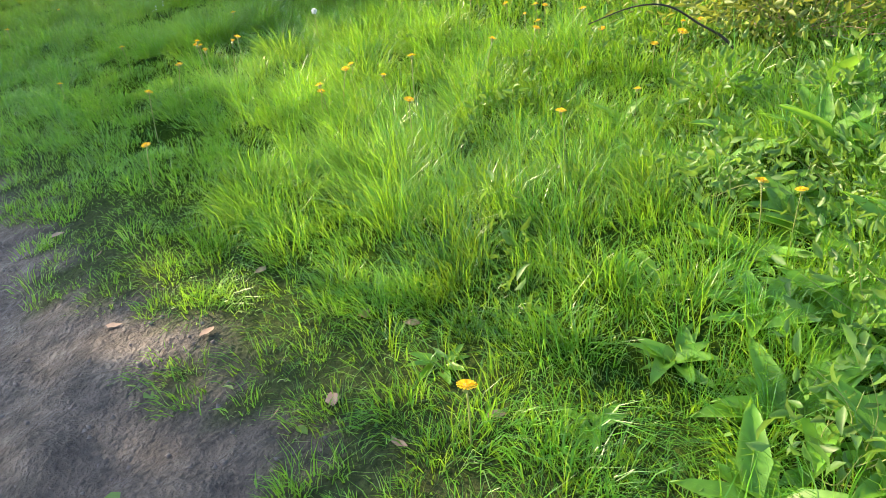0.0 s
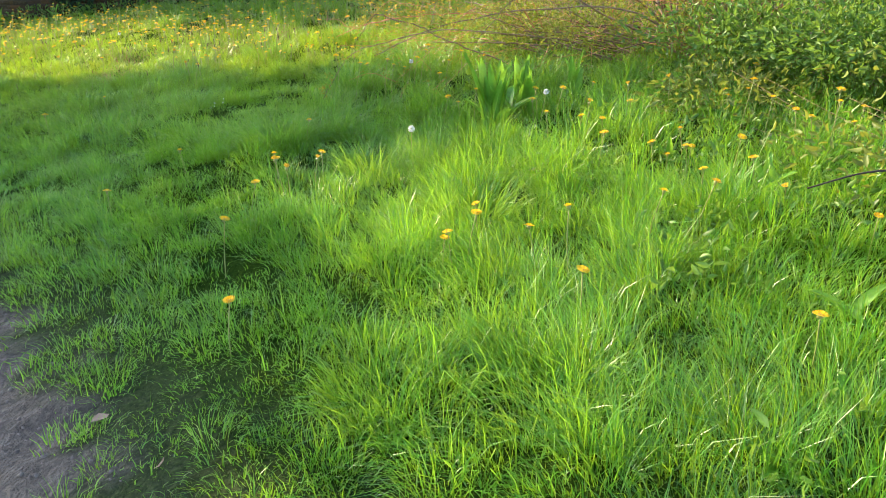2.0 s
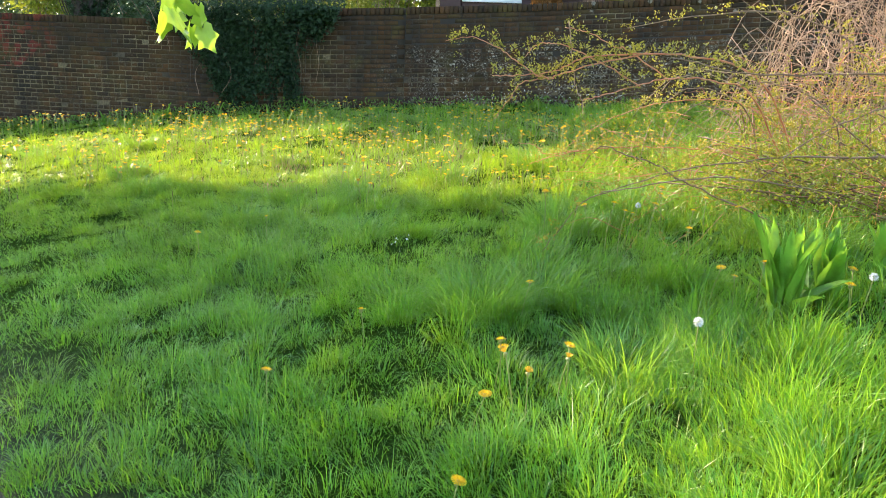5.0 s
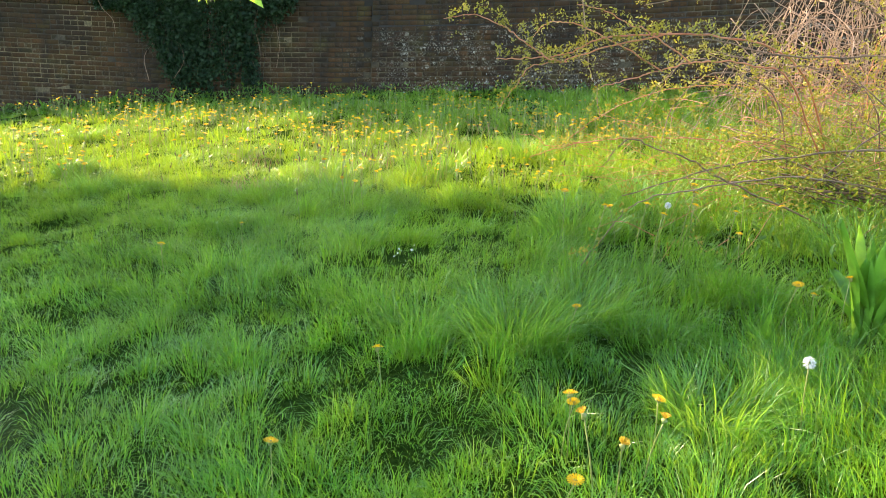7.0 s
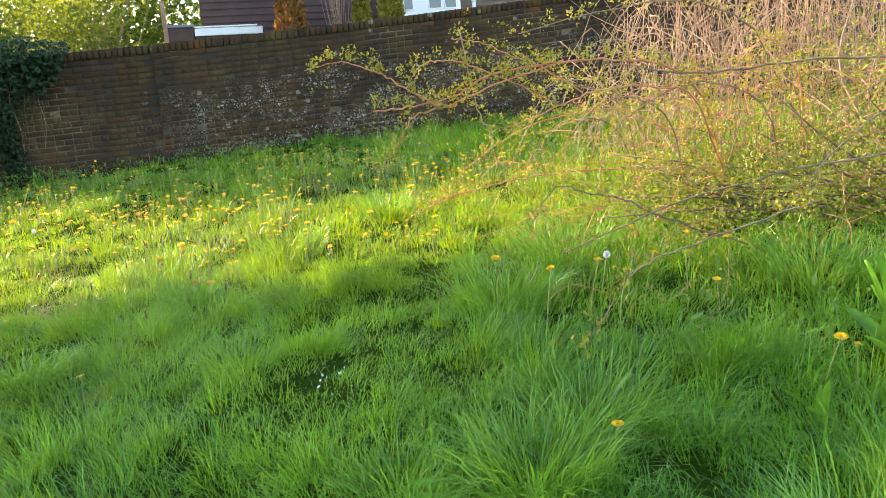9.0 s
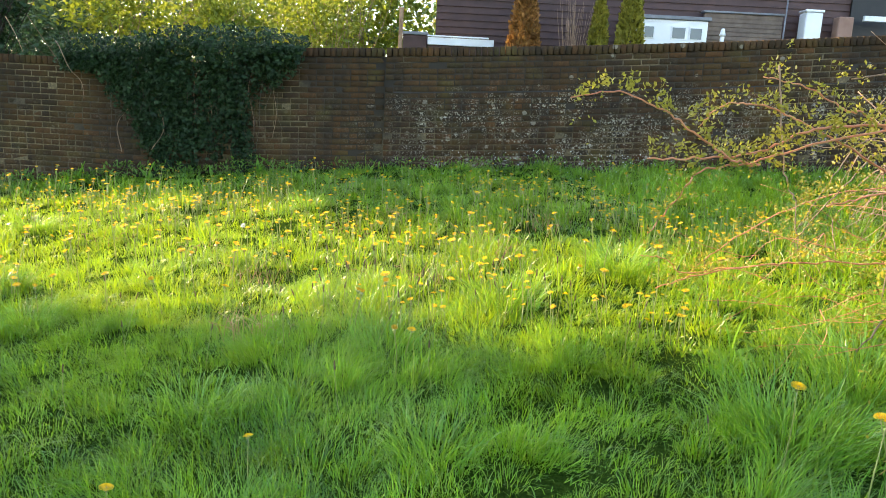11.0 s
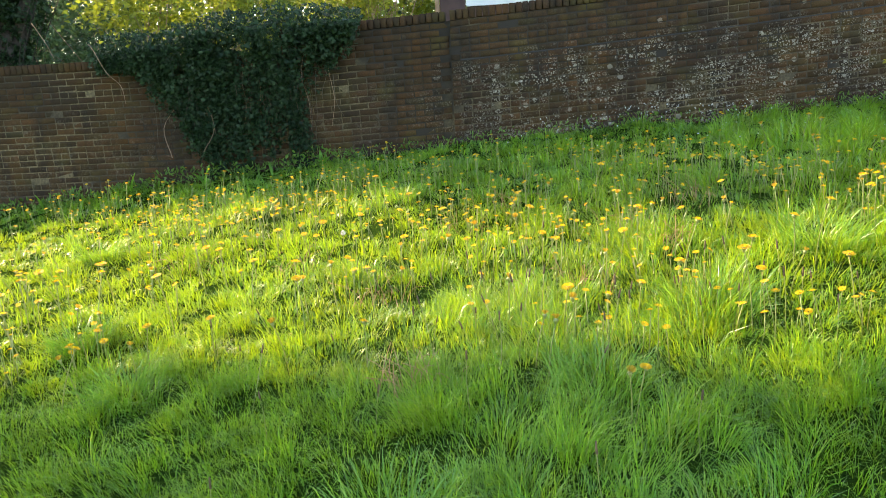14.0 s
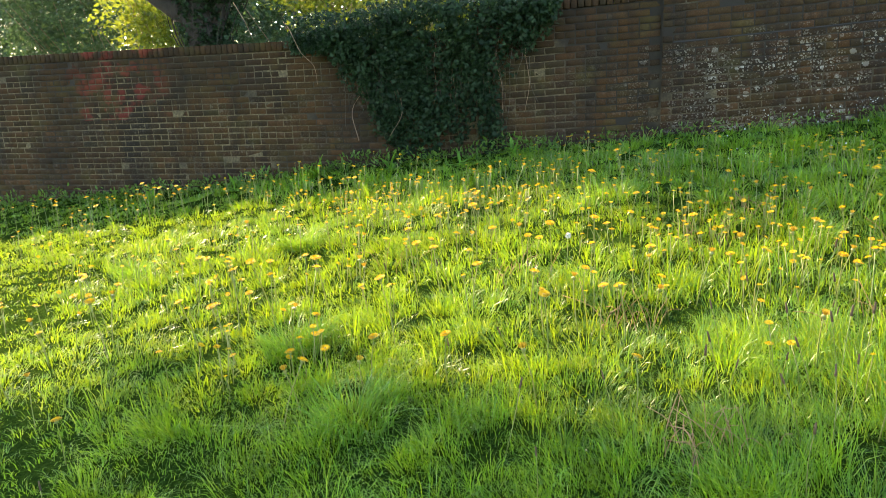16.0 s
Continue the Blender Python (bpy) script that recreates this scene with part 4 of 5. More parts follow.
def conifer(name, label, x, y, z0, z1, r, mat, n):
    root = thing(name, label, "conifer", at=(x, y, z0))
    add("trunk", fast_mesh("trunk", *tube([(0, 0, -0.1), (0, 0, (z1 - z0) * 0.5), (0, 0, (z1 - z0) * 0.92)], 0.06, 0.01, 6), True), BARK, root)
    t = RNG.random(n) ** 0.8
    ang = RNG.random(n) * 2 * np.pi
    rr = r * np.clip(1.15 * (1 - t) ** 0.55 * np.minimum(1, 0.6 + 2 * t), 0.03, 1) * (0.72 + 0.32 * RNG.random(n)) * (1 + 0.12 * np.sin(6 * ang + 9 * t))
    at = np.stack([rr * np.cos(ang), rr * np.sin(ang), t * (z1 - z0)], -1)
    way = np.stack([0.5 * np.cos(ang), 0.5 * np.sin(ang), np.ones(n)], -1)
    v, f = leaves(at, way, RNG.uniform(0.06, 0.13, n), DIAMOND, 0.35)
    add("crown", fast_mesh("crown", v, f), mat, root)["kind"] = "stuff"


conifer("conifer", "narrow rust-brown conifer beyond the wall", -2.32, 22.3, 0.9, 4.1, 0.46, RUST_CONIFER, 8000)
conifer("conifer", "small golden-green conifer beyond the wall", -0.66, 22.3, 0.9, 3.78, 0.3, GOLD_CONIFER, 5000)
conifer("conifer", "golden conifer with rusty tips beyond the wall", 0.02, 22.2, 0.9, 4.2, 0.4, GOLD_CONIFER, 7000)
bare = thing("bare_shrub", "pale bare upright twiggy shrub", "shrub", at=(-1.2, 22.3, 0.9))
st = []
for _ in range(46):
    a = RNG.normal(size=2) * 0.24
    st.append(tube(bend([(0.2 * a[0], 0.2 * a[1], 0), (0.6 * a[0], 0.6 * a[1], 1.5), (a[0] + 0.05 * RNG.normal(), a[1], 2.0 + 1.0 * RNG.random())], 4), 0.01, 0.003, 4))
add("twig_growth", fast_mesh("twig_growth", *merge(st), True), DEAD_CANE, bare)["kind"] = "stuff"

# ---- brambles ----
BUSH = np.array((0.3, 8.6, 0.3))
bramble = thing("bramble_bush", "arching brambles with red canes and young leaves", "bramble", at=tuple(BUSH))


def cane(mat, r0, every, *pts, leaf=0.024, side=True):
    """A cane from its root to its tip, with small side shoots of leaves."""
    line = bend(pts, 7)
    line[1:-1] += RNG.normal(size=(len(line) - 2, 3)) * 0.004
    ob = add("cane", fast_mesh("cane", *tube(line - BUSH, 1.05 * r0, 0.5 * r0, 5), True), mat, bramble)
    seg = np.linalg.norm(np.diff(line, axis=0), axis=1)
    run = np.concatenate([[0], np.cumsum(seg)])
    out, sh = [], []
    for d in np.arange(0.06, run[-1], every):
        k = min(np.searchsorted(run, d), len(line) - 1)
        p = line[k]
        up = np.array((RNG.normal() * 0.5, RNG.normal() * 0.5, 0.8 if side else -0.4))
        e = p + up / np.linalg.norm(up) * RNG.uniform(0.02, 0.07)
        sh.append(tube([p, (p + e) / 2 + RNG.normal(size=3) * 0.004, e], 0.0018, 0.001, 3))
        m = RNG.integers(7, 14)
        out.append(leaves(np.tile(e, (m, 1)) + RNG.normal(size=(m, 3)) * 0.014 - BUSH, np.tile(up, (m, 1)), RNG.uniform(0.5, 1.1, m) * leaf, OVAL, 0.9))
    for d in np.arange(0.1, run[-1], max(0.075, 1.3 * every)):
        p = line[min(np.searchsorted(run, d), len(line) - 1)]
        w = RNG.normal(size=3) * (1, 1, 0.7)
        w *= RNG.uniform(0.06, 0.24) / np.linalg.norm(w)
        twig = bend([p, p + 0.5 * w + (0, 0, 0.02), p + w - (0, 0, 0.25 * np.linalg.norm(w))], 3)
        sh.append(tube(twig, 0.0016, 0.0008, 3))
        m = RNG.integers(7, 15)
        spot = twig[RNG.integers(2, len(twig), m)] + RNG.normal(size=(m, 3)) * 0.012
        out.append(leaves(spot - BUSH, np.tile(w / np.linalg.norm(w), (m, 1)), RNG.uniform(0.45, 0.95, m) * leaf, OVAL, 0.9))
    if out:
        add("leaves", fast_mesh("leaves", *merge(out)), BRAMBLE_LEAF, ob)["kind"] = "stuff"
        add("shoots", fast_mesh("shoots", *merge(sh), True), mat, ob)["kind"] = "stuff"


cane(RED_CANE, 0.007, 0.032, (-0.2, 8.2, 0.3), (-0.71, 7.8, 1.15), (-1.27, 7.8, 1.32), (-1.76, 7.8, 1.30), (-1.95, 7.8, 1.26), (-2.10, 7.8, 1.18), (-2.32, 7.8, 1.14), (-2.53, 7.8, 1.13))
cane(RED_CANE, 0.005, 0.03, (-1.49, 7.8, 1.33), (-1.89, 7.8, 1.22), (-2.12, 7.8, 1.14), (-2.32, 7.8, 1.09), (-2.40, 7.8, 0.97), (-2.50, 7.8, 0.83))
cane(RED_CANE, 0.005, 0.028, (-2.10, 7.78, 1.13), (-2.19, 7.75, 1.14), (-2.29, 7.75, 1.19), (-2.41, 7.75, 1.27), (-2.57, 7.75, 1.35), (-2.70, 7.75, 1.38), (-2.86, 7.75, 1.35))
cane(RED_CANE, 0.005, 0.03, (-1.5, 7.9, 1.1), (-1.83, 7.9, 1.27), (-2.0, 7.9, 1.34), (-2.15, 7.9, 1.37), (-2.25, 7.9, 1.34), (-2.31, 7.9, 1.27))
cane(RED_CANE, 0.005, 0.05, (-1.3, 8.0, 1.15), (-1.60, 8.0, 1.34), (-1.69, 8.0, 1.36), (-1.82, 8.0, 1.43), (-1.93, 8.0, 1.46), (-2.05, 8.0, 1.48))
cane(RED_CANE, 0.006, 0.05, (0.1, 8.5, 0.4), (-0.46, 8.6, 0.57), (-0.99, 8.6, 0.62), (-1.51, 8.6, 0.60), (-1.75, 8.6, 0.57), (-2.04, 8.6, 0.50), (-2.24, 8.6, 0.42))
cane(RED_CANE, 0.004, 0.06, (-1.75, 8.6, 0.57), (-2.11, 8.6, 0.51), (-2.19, 8.6, 0.57), (-2.34, 8.6, 0.59))
cane(RED_CANE, 0.006, 0.06, (-0.4, 7.9, 0.5), (-0.83, 7.6, 1.08), (-1.03, 7.6, 1.16), (-1.30, 7.6, 1.17), (-1.55, 7.6, 1.12), (-1.75, 7.6, 1.05), (-1.90, 7.6, 1.0))
cane(BROWN_CANE, 0.0038, 0.12, (-0.2, 7.4, 0.5), (-1.2, 6.3, 0.72), (-1.72, 6.2, 0.65), (-1.90, 6.2, 0.58), (-1.98, 6.2, 0.49), (-2.1, 6.2, 0.3))
cane(BROWN_CANE, 0.006, 0.06, (-0.6, 7.3, 0.3), (-1.22, 7.2, 0.54), (-1.43, 7.2, 0.65), (-1.61, 7.2, 0.70), (-1.78, 7.2, 0.74), (-1.92, 7.2, 0.57))
cane(DEAD_CANE, 0.004, 0.05, (-2.03, 7.9, 1.52), (-1.99, 7.9, 1.31), (-1.94, 7.9, 1.07), (-1.89, 7.9, 0.97), (-1.85, 7.9, 0.78))
cane(BROWN_CANE, 0.007, 0.07, (0.4, 8.6, 0.3), (0.1, 8.3, 1.3), (-0.5, 8.1, 1.62), (-1.1, 8.1, 1.6), (-1.6, 8.2, 1.5))
cane(BROWN_CANE, 0.008, 0.10, (1.4, 8.0, 0.3), (0.9, 7.7, 1.1), (0.0, 7.5, 1.25), (-0.8, 7.5, 1.22), (-1.35, 7.6, 1.3))
cane(BROWN_CANE, 0.007, 0.07, (0.9, 7.4, 0.3), (0.2, 7.0, 0.75), (-0.6, 6.8, 0.8), (-1.3, 6.9, 0.68), (-1.8, 7.1, 0.45))
cane(RED_CANE, 0.005, 0.05, (0.2, 8.8, 0.4), (-0.5, 8.9, 0.95), (-1.2, 8.9, 0.95), (-1.7, 8.8, 0.75), (-2.0, 8.8, 0.5))
cane(BROWN_CANE, 0.006, 0.05, (0.8, 7.6, 0.3), (0.5, 7.0, 1.0), (-0.1, 6.7, 1.15), (-0.7, 6.6, 0.95), (-1.05, 6.6, 0.6))
for k in range(20):
    x, y = RNG.uniform(-1.3, 1.6), RNG.uniform(7.2, 9.2)
    g = float(lie(x, y))
    dx = RNG.uniform(-1.0, 0.1)
    h = RNG.uniform(0.4, 1.15)
    cane(RED_CANE if k % 3 == 0 else BROWN_CANE, 0.005, 0.07, (x + 0.5, y + 0.2, g), (x + 0.3, y + 0.1, g + h * 0.8), (x + dx * 0.3, y + RNG.normal() * 0.1, g + h), (x + dx * 0.8, y + RNG.normal() * 0.15, g + h * 0.75), (x + dx, y, g + h * 0.4))

fine, tips = [], []
for k in range(420):
    # the low mist of thin twigs between the canes
    x, y = RNG.uniform(-1.7, 2.0), RNG.uniform(6.8, 9.1)
    g = float(lie(x, y))
    if RNG.random() > np.clip((x + 2.1) / 1.6, 0.15, 1):
        continue
    z = g + RNG.uniform(0.1, 0.75) * np.clip((x + 2.4) / 1.6, 0.4, 1.3)
    w = np.array((-RNG.uniform(0.1, 0.5), RNG.normal() * 0.2, RNG.normal() * 0.15))
    p = bend([(x, y, z), np.array((x, y, z)) + 0.5 * w + RNG.normal(size=3) * 0.04, np.array((x, y, z)) + w - (0, 0, 0.05)], 4)
    fine.append(tube(p - BUSH, RNG.uniform(0.0014, 0.003), 0.001, 3))
    m = RNG.integers(8, 20)
    tips.append(leaves(p[RNG.integers(0, len(p), m)] + RNG.normal(size=(m, 3)) * 0.025 - BUSH, np.tile((-0.4, 0, 0.3), (m, 1)), RNG.uniform(0.011, 0.026, m), OVAL, 0.9))
add("twig_growth", fast_mesh("twig_growth", *merge(fine), True), RED_CANE, bramble, "mist of thin red-brown twigs")["kind"] = "stuff"
add("young_leaves", fast_mesh("young_leaves", *merge(tips)), BRAMBLE_LEAF, bramble)["kind"] = "stuff"

tangle = thing("dead_cane_tangle", "tall tangle of pale dry bramble canes", "dead canes", at=(0.9, 9.6, 0.5))
st = []
for k in range(760):
    x, y = RNG.uniform(-0.25, 3.3), RNG.uniform(8.9, 10.6)
    g = float(lie(x, y))
    top = 0.75 + 1.6 * np.clip((x + 0.5) / 1.5, 0, 1)
    if k % 3 == 0:
        h = RNG.uniform(0.4, 1.0) * top
        a = RNG.uniform(0, 2 * np.pi)
        dx, dy = np.cos(a) * RNG.uniform(0.2, 1.0), np.sin(a) * 0.5
        p = [(x, y, g), (x + 0.2 * dx + 0.12 * RNG.normal(), y + 0.1 * dy, g + 0.55 * h), (x + 0.5 * dx, y + 0.4 * dy, g + h), (x + dx, y + dy, g + h * RNG.uniform(0.5, 0.95)), (x + 1.35 * dx, y + 1.1 * dy, g + h * RNG.uniform(0.1, 0.7))]
    else:
        z = g + top * RNG.uniform(0.15, 1.0)
        a, tilt, l = RNG.uniform(0, 2 * np.pi), RNG.normal() * 0.6, RNG.uniform(0.25, 0.7)
        d = np.array((np.cos(a), 0.5 * np.sin(a), tilt)) * l
        m_ = np.array((x, y, z))
        p = [m_ - d, m_ - 0.3 * d + RNG.normal(size=3) * 0.06, m_ + 0.4 * d + RNG.normal(size=3) * 0.06, m_ + d - (0, 0, 0.1)]
    st.append(tube(bend(p, 4) - np.array((0.9, 9.6, 0.5)), RNG.uniform(0.0025, 0.006), 0.0018, 4))
for v, f in st[:60]:
    add("dry_cane", fast_mesh("dry_cane", v, f, True), DEAD_CANE, tangle)
add("dry_cane_mass", fast_mesh("dry_cane_mass", *merge(st[60:]), True), DEAD_CANE, tangle)["kind"] = "stuff"
shrub("thicket", "leafy green thicket of weeds under the brambles", (0.9, 7.7, 0.25), [((0.0, 7.7, 0.55), (0.9, 0.7, 0.4), 2400), ((0.9, 7.4, 0.75), (0.9, 0.7, 0.5), 2300), ((2.0, 6.9, 0.85), (1.0, 0.8, 0.7), 2600),
      ((1.2, 8.4, 1.1), (0.9, 0.6, 0.6), 2200), ((-0.7, 8.1, 0.5), (0.7, 0.6, 0.28), 1500), ((2.6, 8.6, 1.5), (1.1, 0.8, 0.9), 2500)], 0.036, THICKET, NARROW, stems=30)
shrub("hedge_plant", "low leafy hedge weeds beside the meadow", (1.1, 4.0, 0.2), [((1.0, 4.1, 0.4), (0.7, 0.6, 0.3), 1900), ((1.9, 3.4, 0.5), (0.7, 0.7, 0.45), 1900), ((1.9, 5.2, 0.6), (0.9, 0.7, 0.5), 2200), ((0.5, 5.9, 0.35), (0.6, 0.5, 0.2), 1000)], 0.05, THICKET, NARROW, stems=10, thick=0.003)
shrub("hedge_plant", "dense olive-green leafy thicket beside the brambles", (1.5, 6.1, 0.3), [((0.95, 6.6, 0.6), (0.7, 0.6, 0.4), 4200), ((1.45, 5.9, 0.65), (0.7, 0.5, 0.45), 4200), ((2.3, 5.6, 0.8), (0.8, 0.6, 0.6), 3600)], 0.05, WEED, NARROW, stems=10, thick=0.003)
tw = thing("fallen_twig", "bare dark arching twig in the weeds", "twig", at=(0.6, 3.6, 0.15))
add("stem", fast_mesh("stem", *tube(bend([(0.66, 3.6, 0.12), (0.62, 3.6, 0.22), (0.52, 3.6, 0.34), (0.41, 3.6, 0.41), (0.25, 3.6, 0.51), (0.09, 3.6, 0.52), (-0.1, 3.62, 0.46)]) - np.array((0.6, 3.6, 0.15)), 0.008, 0.003, 6), True), DARK_BARK, tw)


# ---- docks and weeds ----
def dock_leaf(long, wide, lean, curl):
    """A long leaf with a folded midrib and a wavy edge, growing along +x and up."""
    k = 7
    v, f = [], []
    for i_ in range(k + 1):
        s = i_ / k
        x = long * (math.sin(lean) * s + curl * s * s)
        z = long * (math.cos(lean) * s - 0.6 * curl * s * s)
        w_ = wide * (0.12 if s < 0.14 else math.sin(math.pi * min(1, (s - 0.05) / 0.95) ** 0.8) ** 0.8) * (1 + 0.12 * math.sin(17 * s))
        v += [(x - 0.012, -w_ / 2, z + 0.25 * w_), (x, 0, z), (x - 0.012, w_ / 2, z + 0.25 * w_)]
    for i_ in range(k):
        a_ = 3 * i_
        f += [(a_, a_ + 1, a_ + 4), (a_, a_ + 4, a_ + 3), (a_ + 1, a_ + 2, a_ + 5), (a_ + 1, a_ + 5, a_ + 4)]
    return np.array(v), np.array(f)


DOCK_MESHES = [fast_mesh("leaf", *dock_leaf(l, w_, a_, c), True) for l, w_, a_, c in ((0.5, 0.075, 0.1, 0.08), (0.44, 0.08, 0.25, 0.15), (0.34, 0.09, 0.55, 0.3), (0.26, 0.09, 0.85, 0.4), (0.2, 0.08, 1.1, 0.3))]
for m_ in DOCK_MESHES:
    m_.materials.append(DOCK)


def dock(x, y, n, size, steep=0, label="clump of broad upright green dock leaves"):
    root = thing("dock_plant", label, "dock plant", "docks in the meadow", at=(x, y, float(lie(x, y)) - 0.01))
    for k in range(n):
        ob = new("leaf", DOCK_MESHES[min(4, max(0, int(RNG.integers(0, 5)) - steep))])
        ob.parent = root
        s = size * RNG.uniform(0.75, 1.15)
        ob.matrix_basis = pose(RNG.normal() * 0.03 * size, RNG.normal() * 0.03 * size, 0, 0, RNG.normal() * 6, k * 137.5 + RNG.normal() * 15) @ Matrix.Scale(s, 4)


dock(-0.98, 5.95, 26, 0.98, 2)
dock(-0.78, 6.05, 16, 0.8, 1)
dock(-0.35, 6.5, 8, 0.7, 1)
for x, y, n, s, st_ in ((-0.12, 1.5, 18, 0.6, -3), (0.14, 1.75, 20, 0.75, -3), (0.3, 2.25, 20, 0.75, -3), (0.05, 2.15, 16, 0.55, -3), (0.55, 2.7, 18, 0.75, -2), (0.2, 2.75, 16, 0.6, -3), (-0.28, 1.25, 16, 0.55, -3),
                        (0.8, 3.1, 18, 0.75, -2), (0.5, 1.9, 18, 0.75, -2), (0.0, 1.3, 18, 0.6, -3), (0.2, 1.45, 18, 0.7, -3), (0.4, 2.0, 14, 0.7, -2), (0.75, 2.4, 18, 0.8, -2), (-0.3, 1.75, 12, 0.45, -3), (-0.05, 1.85, 14, 0.5, -3),
                        (-0.25, 2.1, 9, 0.4, -3), (-0.6, 2.6, 8, 0.3, -3), (-0.9, 1.9, 8, 0.3, -3), (-0.55, 1.55, 8, 0.32, -3), (0.0, 3.4, 10, 0.5, -2), (0.35, 3.0, 14, 0.6, -3), (0.6, 2.2, 16, 0.7, -3), (0.25, 2.5, 14, 0.6, -3), (0.45, 1.6, 16, 0.75, -3)):
    dock(x, y, n, s * 1.25, st_, "leafy green weed with broad soft leaves")
for x, y, n, s, st_ in ((-1.4, 5.9, 6, 0.4, 0), (-0.5, 5.4, 7, 0.45, 0), (-1.9, 8.3, 6, 0.45, 0), (-7.4, 14.2, 8, 0.6, -1), (-8.3, 14.2, 8, 0.6, -1), (-9.4, 14.1, 7, 0.6, -1), (-6.6, 14.2, 7, 0.6, -1),
                        (-10.6, 14.1, 7, 0.6, -1), (-6.0, 14.3, 7, 0.6, -1), (-0.3, 5.9, 9, 0.55, -1), (-0.9, 5.75, 7, 0.45, -1), (-0.1, 5.1, 8, 0.5, -1), (0.2, 4.5, 8, 0.55, -1)):
    dock(x, y, n, s, st_, "rosette of broad green weed leaves in the grass")

for x, y, r, n in ((0.15, 1.7, 0.28, 260), (0.45, 2.3, 0.32, 320), (0.1, 2.5, 0.25, 200), (0.75, 2.9, 0.3, 280), (0.3, 3.2, 0.28, 220), (-0.1, 1.3, 0.2, 140), (0.6, 1.7, 0.3, 260), (0.9, 2.3, 0.3, 260)):
    g = float(lie(x, y))
    shrub("leafy_weed", "soft leafy weed among the meadow grass", (x, y, g), [((x, y, g + 0.15), (r, r, 0.15), int(n * 0.8))], 0.045, WEED, NARROW, STEM, 12, "weed", 0.002)

# leafy herbs among the grass on the bramble side and along the wall
wx = np.concatenate([RNG.uniform(-0.7, 1.4, 2600), RNG.uniform(-1.4, 0.8, 1800), RNG.uniform(-13.5, -5.5, 2200), RNG.uniform(-5.5, 1, 700)])
wy = np.concatenate([RNG.uniform(1.0, 4.6, 2600), RNG.uniform(4.6, 8.6, 1800), RNG.uniform(14.1, 14.6, 2200), RNG.uniform(14.2, 14.6, 700)])
keep = ((vnoise(wx, wy, 0.4, 71) > 0.5) & (off_path(wx, wy) > 0.5)) | (wy > 13)
wx, wy = wx[keep], wy[keep]
foot = (wy > 13) & (wx < -5.5)
wz = lie(wx, wy) + RNG.uniform(0.02, 0.16, len(wx)) * np.where(foot, 0.4 + 1.3 * vnoise(wx, wy, 0.4, 72), 1)
v, f = leaves(np.stack([wx, wy, wz], -1), np.tile((0, -0.2, 0.7), (len(wx), 1)), RNG.uniform(0.02, 0.05, len(wx)) * np.where(foot, 1.4, 1.2), NARROW, 0.8)
tagged(add("herb_leaves", fast_mesh("herb_leaves", v, f), WEED), "small leafy herbs growing through the grass", "herbs", kind="stuff")


# ---- dandelions and other flowers ----
def petals(r, rings, cup):
    v, f = [(0, 0, 0.004)], []
    for ring, (rad, z, n) in enumerate(rings):
        for k in range(n):
            a_ = 2 * math.pi * (k + 0.5 * ring) / n
            d = math.pi / n * 0.9
            b_ = len(v)
            v += [(0.2 * r * math.cos(a_ - d), 0.2 * r * math.sin(a_ - d), 0.003 + z * 0.3), (0.2 * r * math.cos(a_ + d), 0.2 * r * math.sin(a_ + d), 0.003 + z * 0.3),
                  (rad * r * math.cos(a_ + d * 0.7), rad * r * math.sin(a_ + d * 0.7), z + cup * rad), (rad * r * math.cos(a_ - d * 0.7), rad * r * math.sin(a_ - d * 0.7), z + cup * rad)]
            f += [(b_, b_ + 1, b_ + 2), (b_, b_ + 2, b_ + 3)]
    return np.array(v), np.array(f)


OPEN = fast_mesh("flower", *petals(0.021, ((1.0, 0.004, 16), (0.72, 0.008, 12), (0.42, 0.012, 8)), 0.002))
HALF = fast_mesh("flower", *petals(0.015, ((1.0, 0.016, 12), (0.6, 0.02, 8)), 0.004))
OPEN.materials.append(PETAL)
HALF.materials.append(OLD_PETAL)
CUP = fast_mesh("calyx", *tube([(0, 0, -0.012), (0, 0, -0.004), (0, 0, 0.004)], 0.004, 0.009, 6), True)
CUP.materials.append(STEM)
fluff_d = RNG.normal(size=(150, 3))
fluff_d /= np.linalg.norm(fluff_d, axis=1)[:, None]
CLOCK = fast_mesh("seed_clock", *leaves(fluff_d * 0.006, fluff_d, np.full(150, 0.013), (DIAMOND[0] * (0.5, 1, 1), DIAMOND[1]), 0.08))
CLOCK.materials.append(WHITE_PETAL)


def dandelion(head, label, high, bowed):
    root = thing("dandelion", label, "dandelion", "dandelions in the meadow", at=(0, -50, 0))
    line = bend([(0, 0, -0.02), (bowed * 0.3, 0, high * 0.5), (bowed, bowed * 0.3, high)], 3)
    add("stem", fast_mesh("stem", *tube(line, 0.0026, 0.002, 4), True), STEM, root)
    for me_ in (head, CUP):
        if me_ is CUP and head is CLOCK:
            continue
        ob = new(me_.name, me_)
        ob.parent = root
        ob.matrix_basis = Matrix.Translation(line[-1]) @ pose(0, 0, 0.004, RNG.normal() * 14, bowed * 250 + RNG.normal() * 10, 0)
    return root


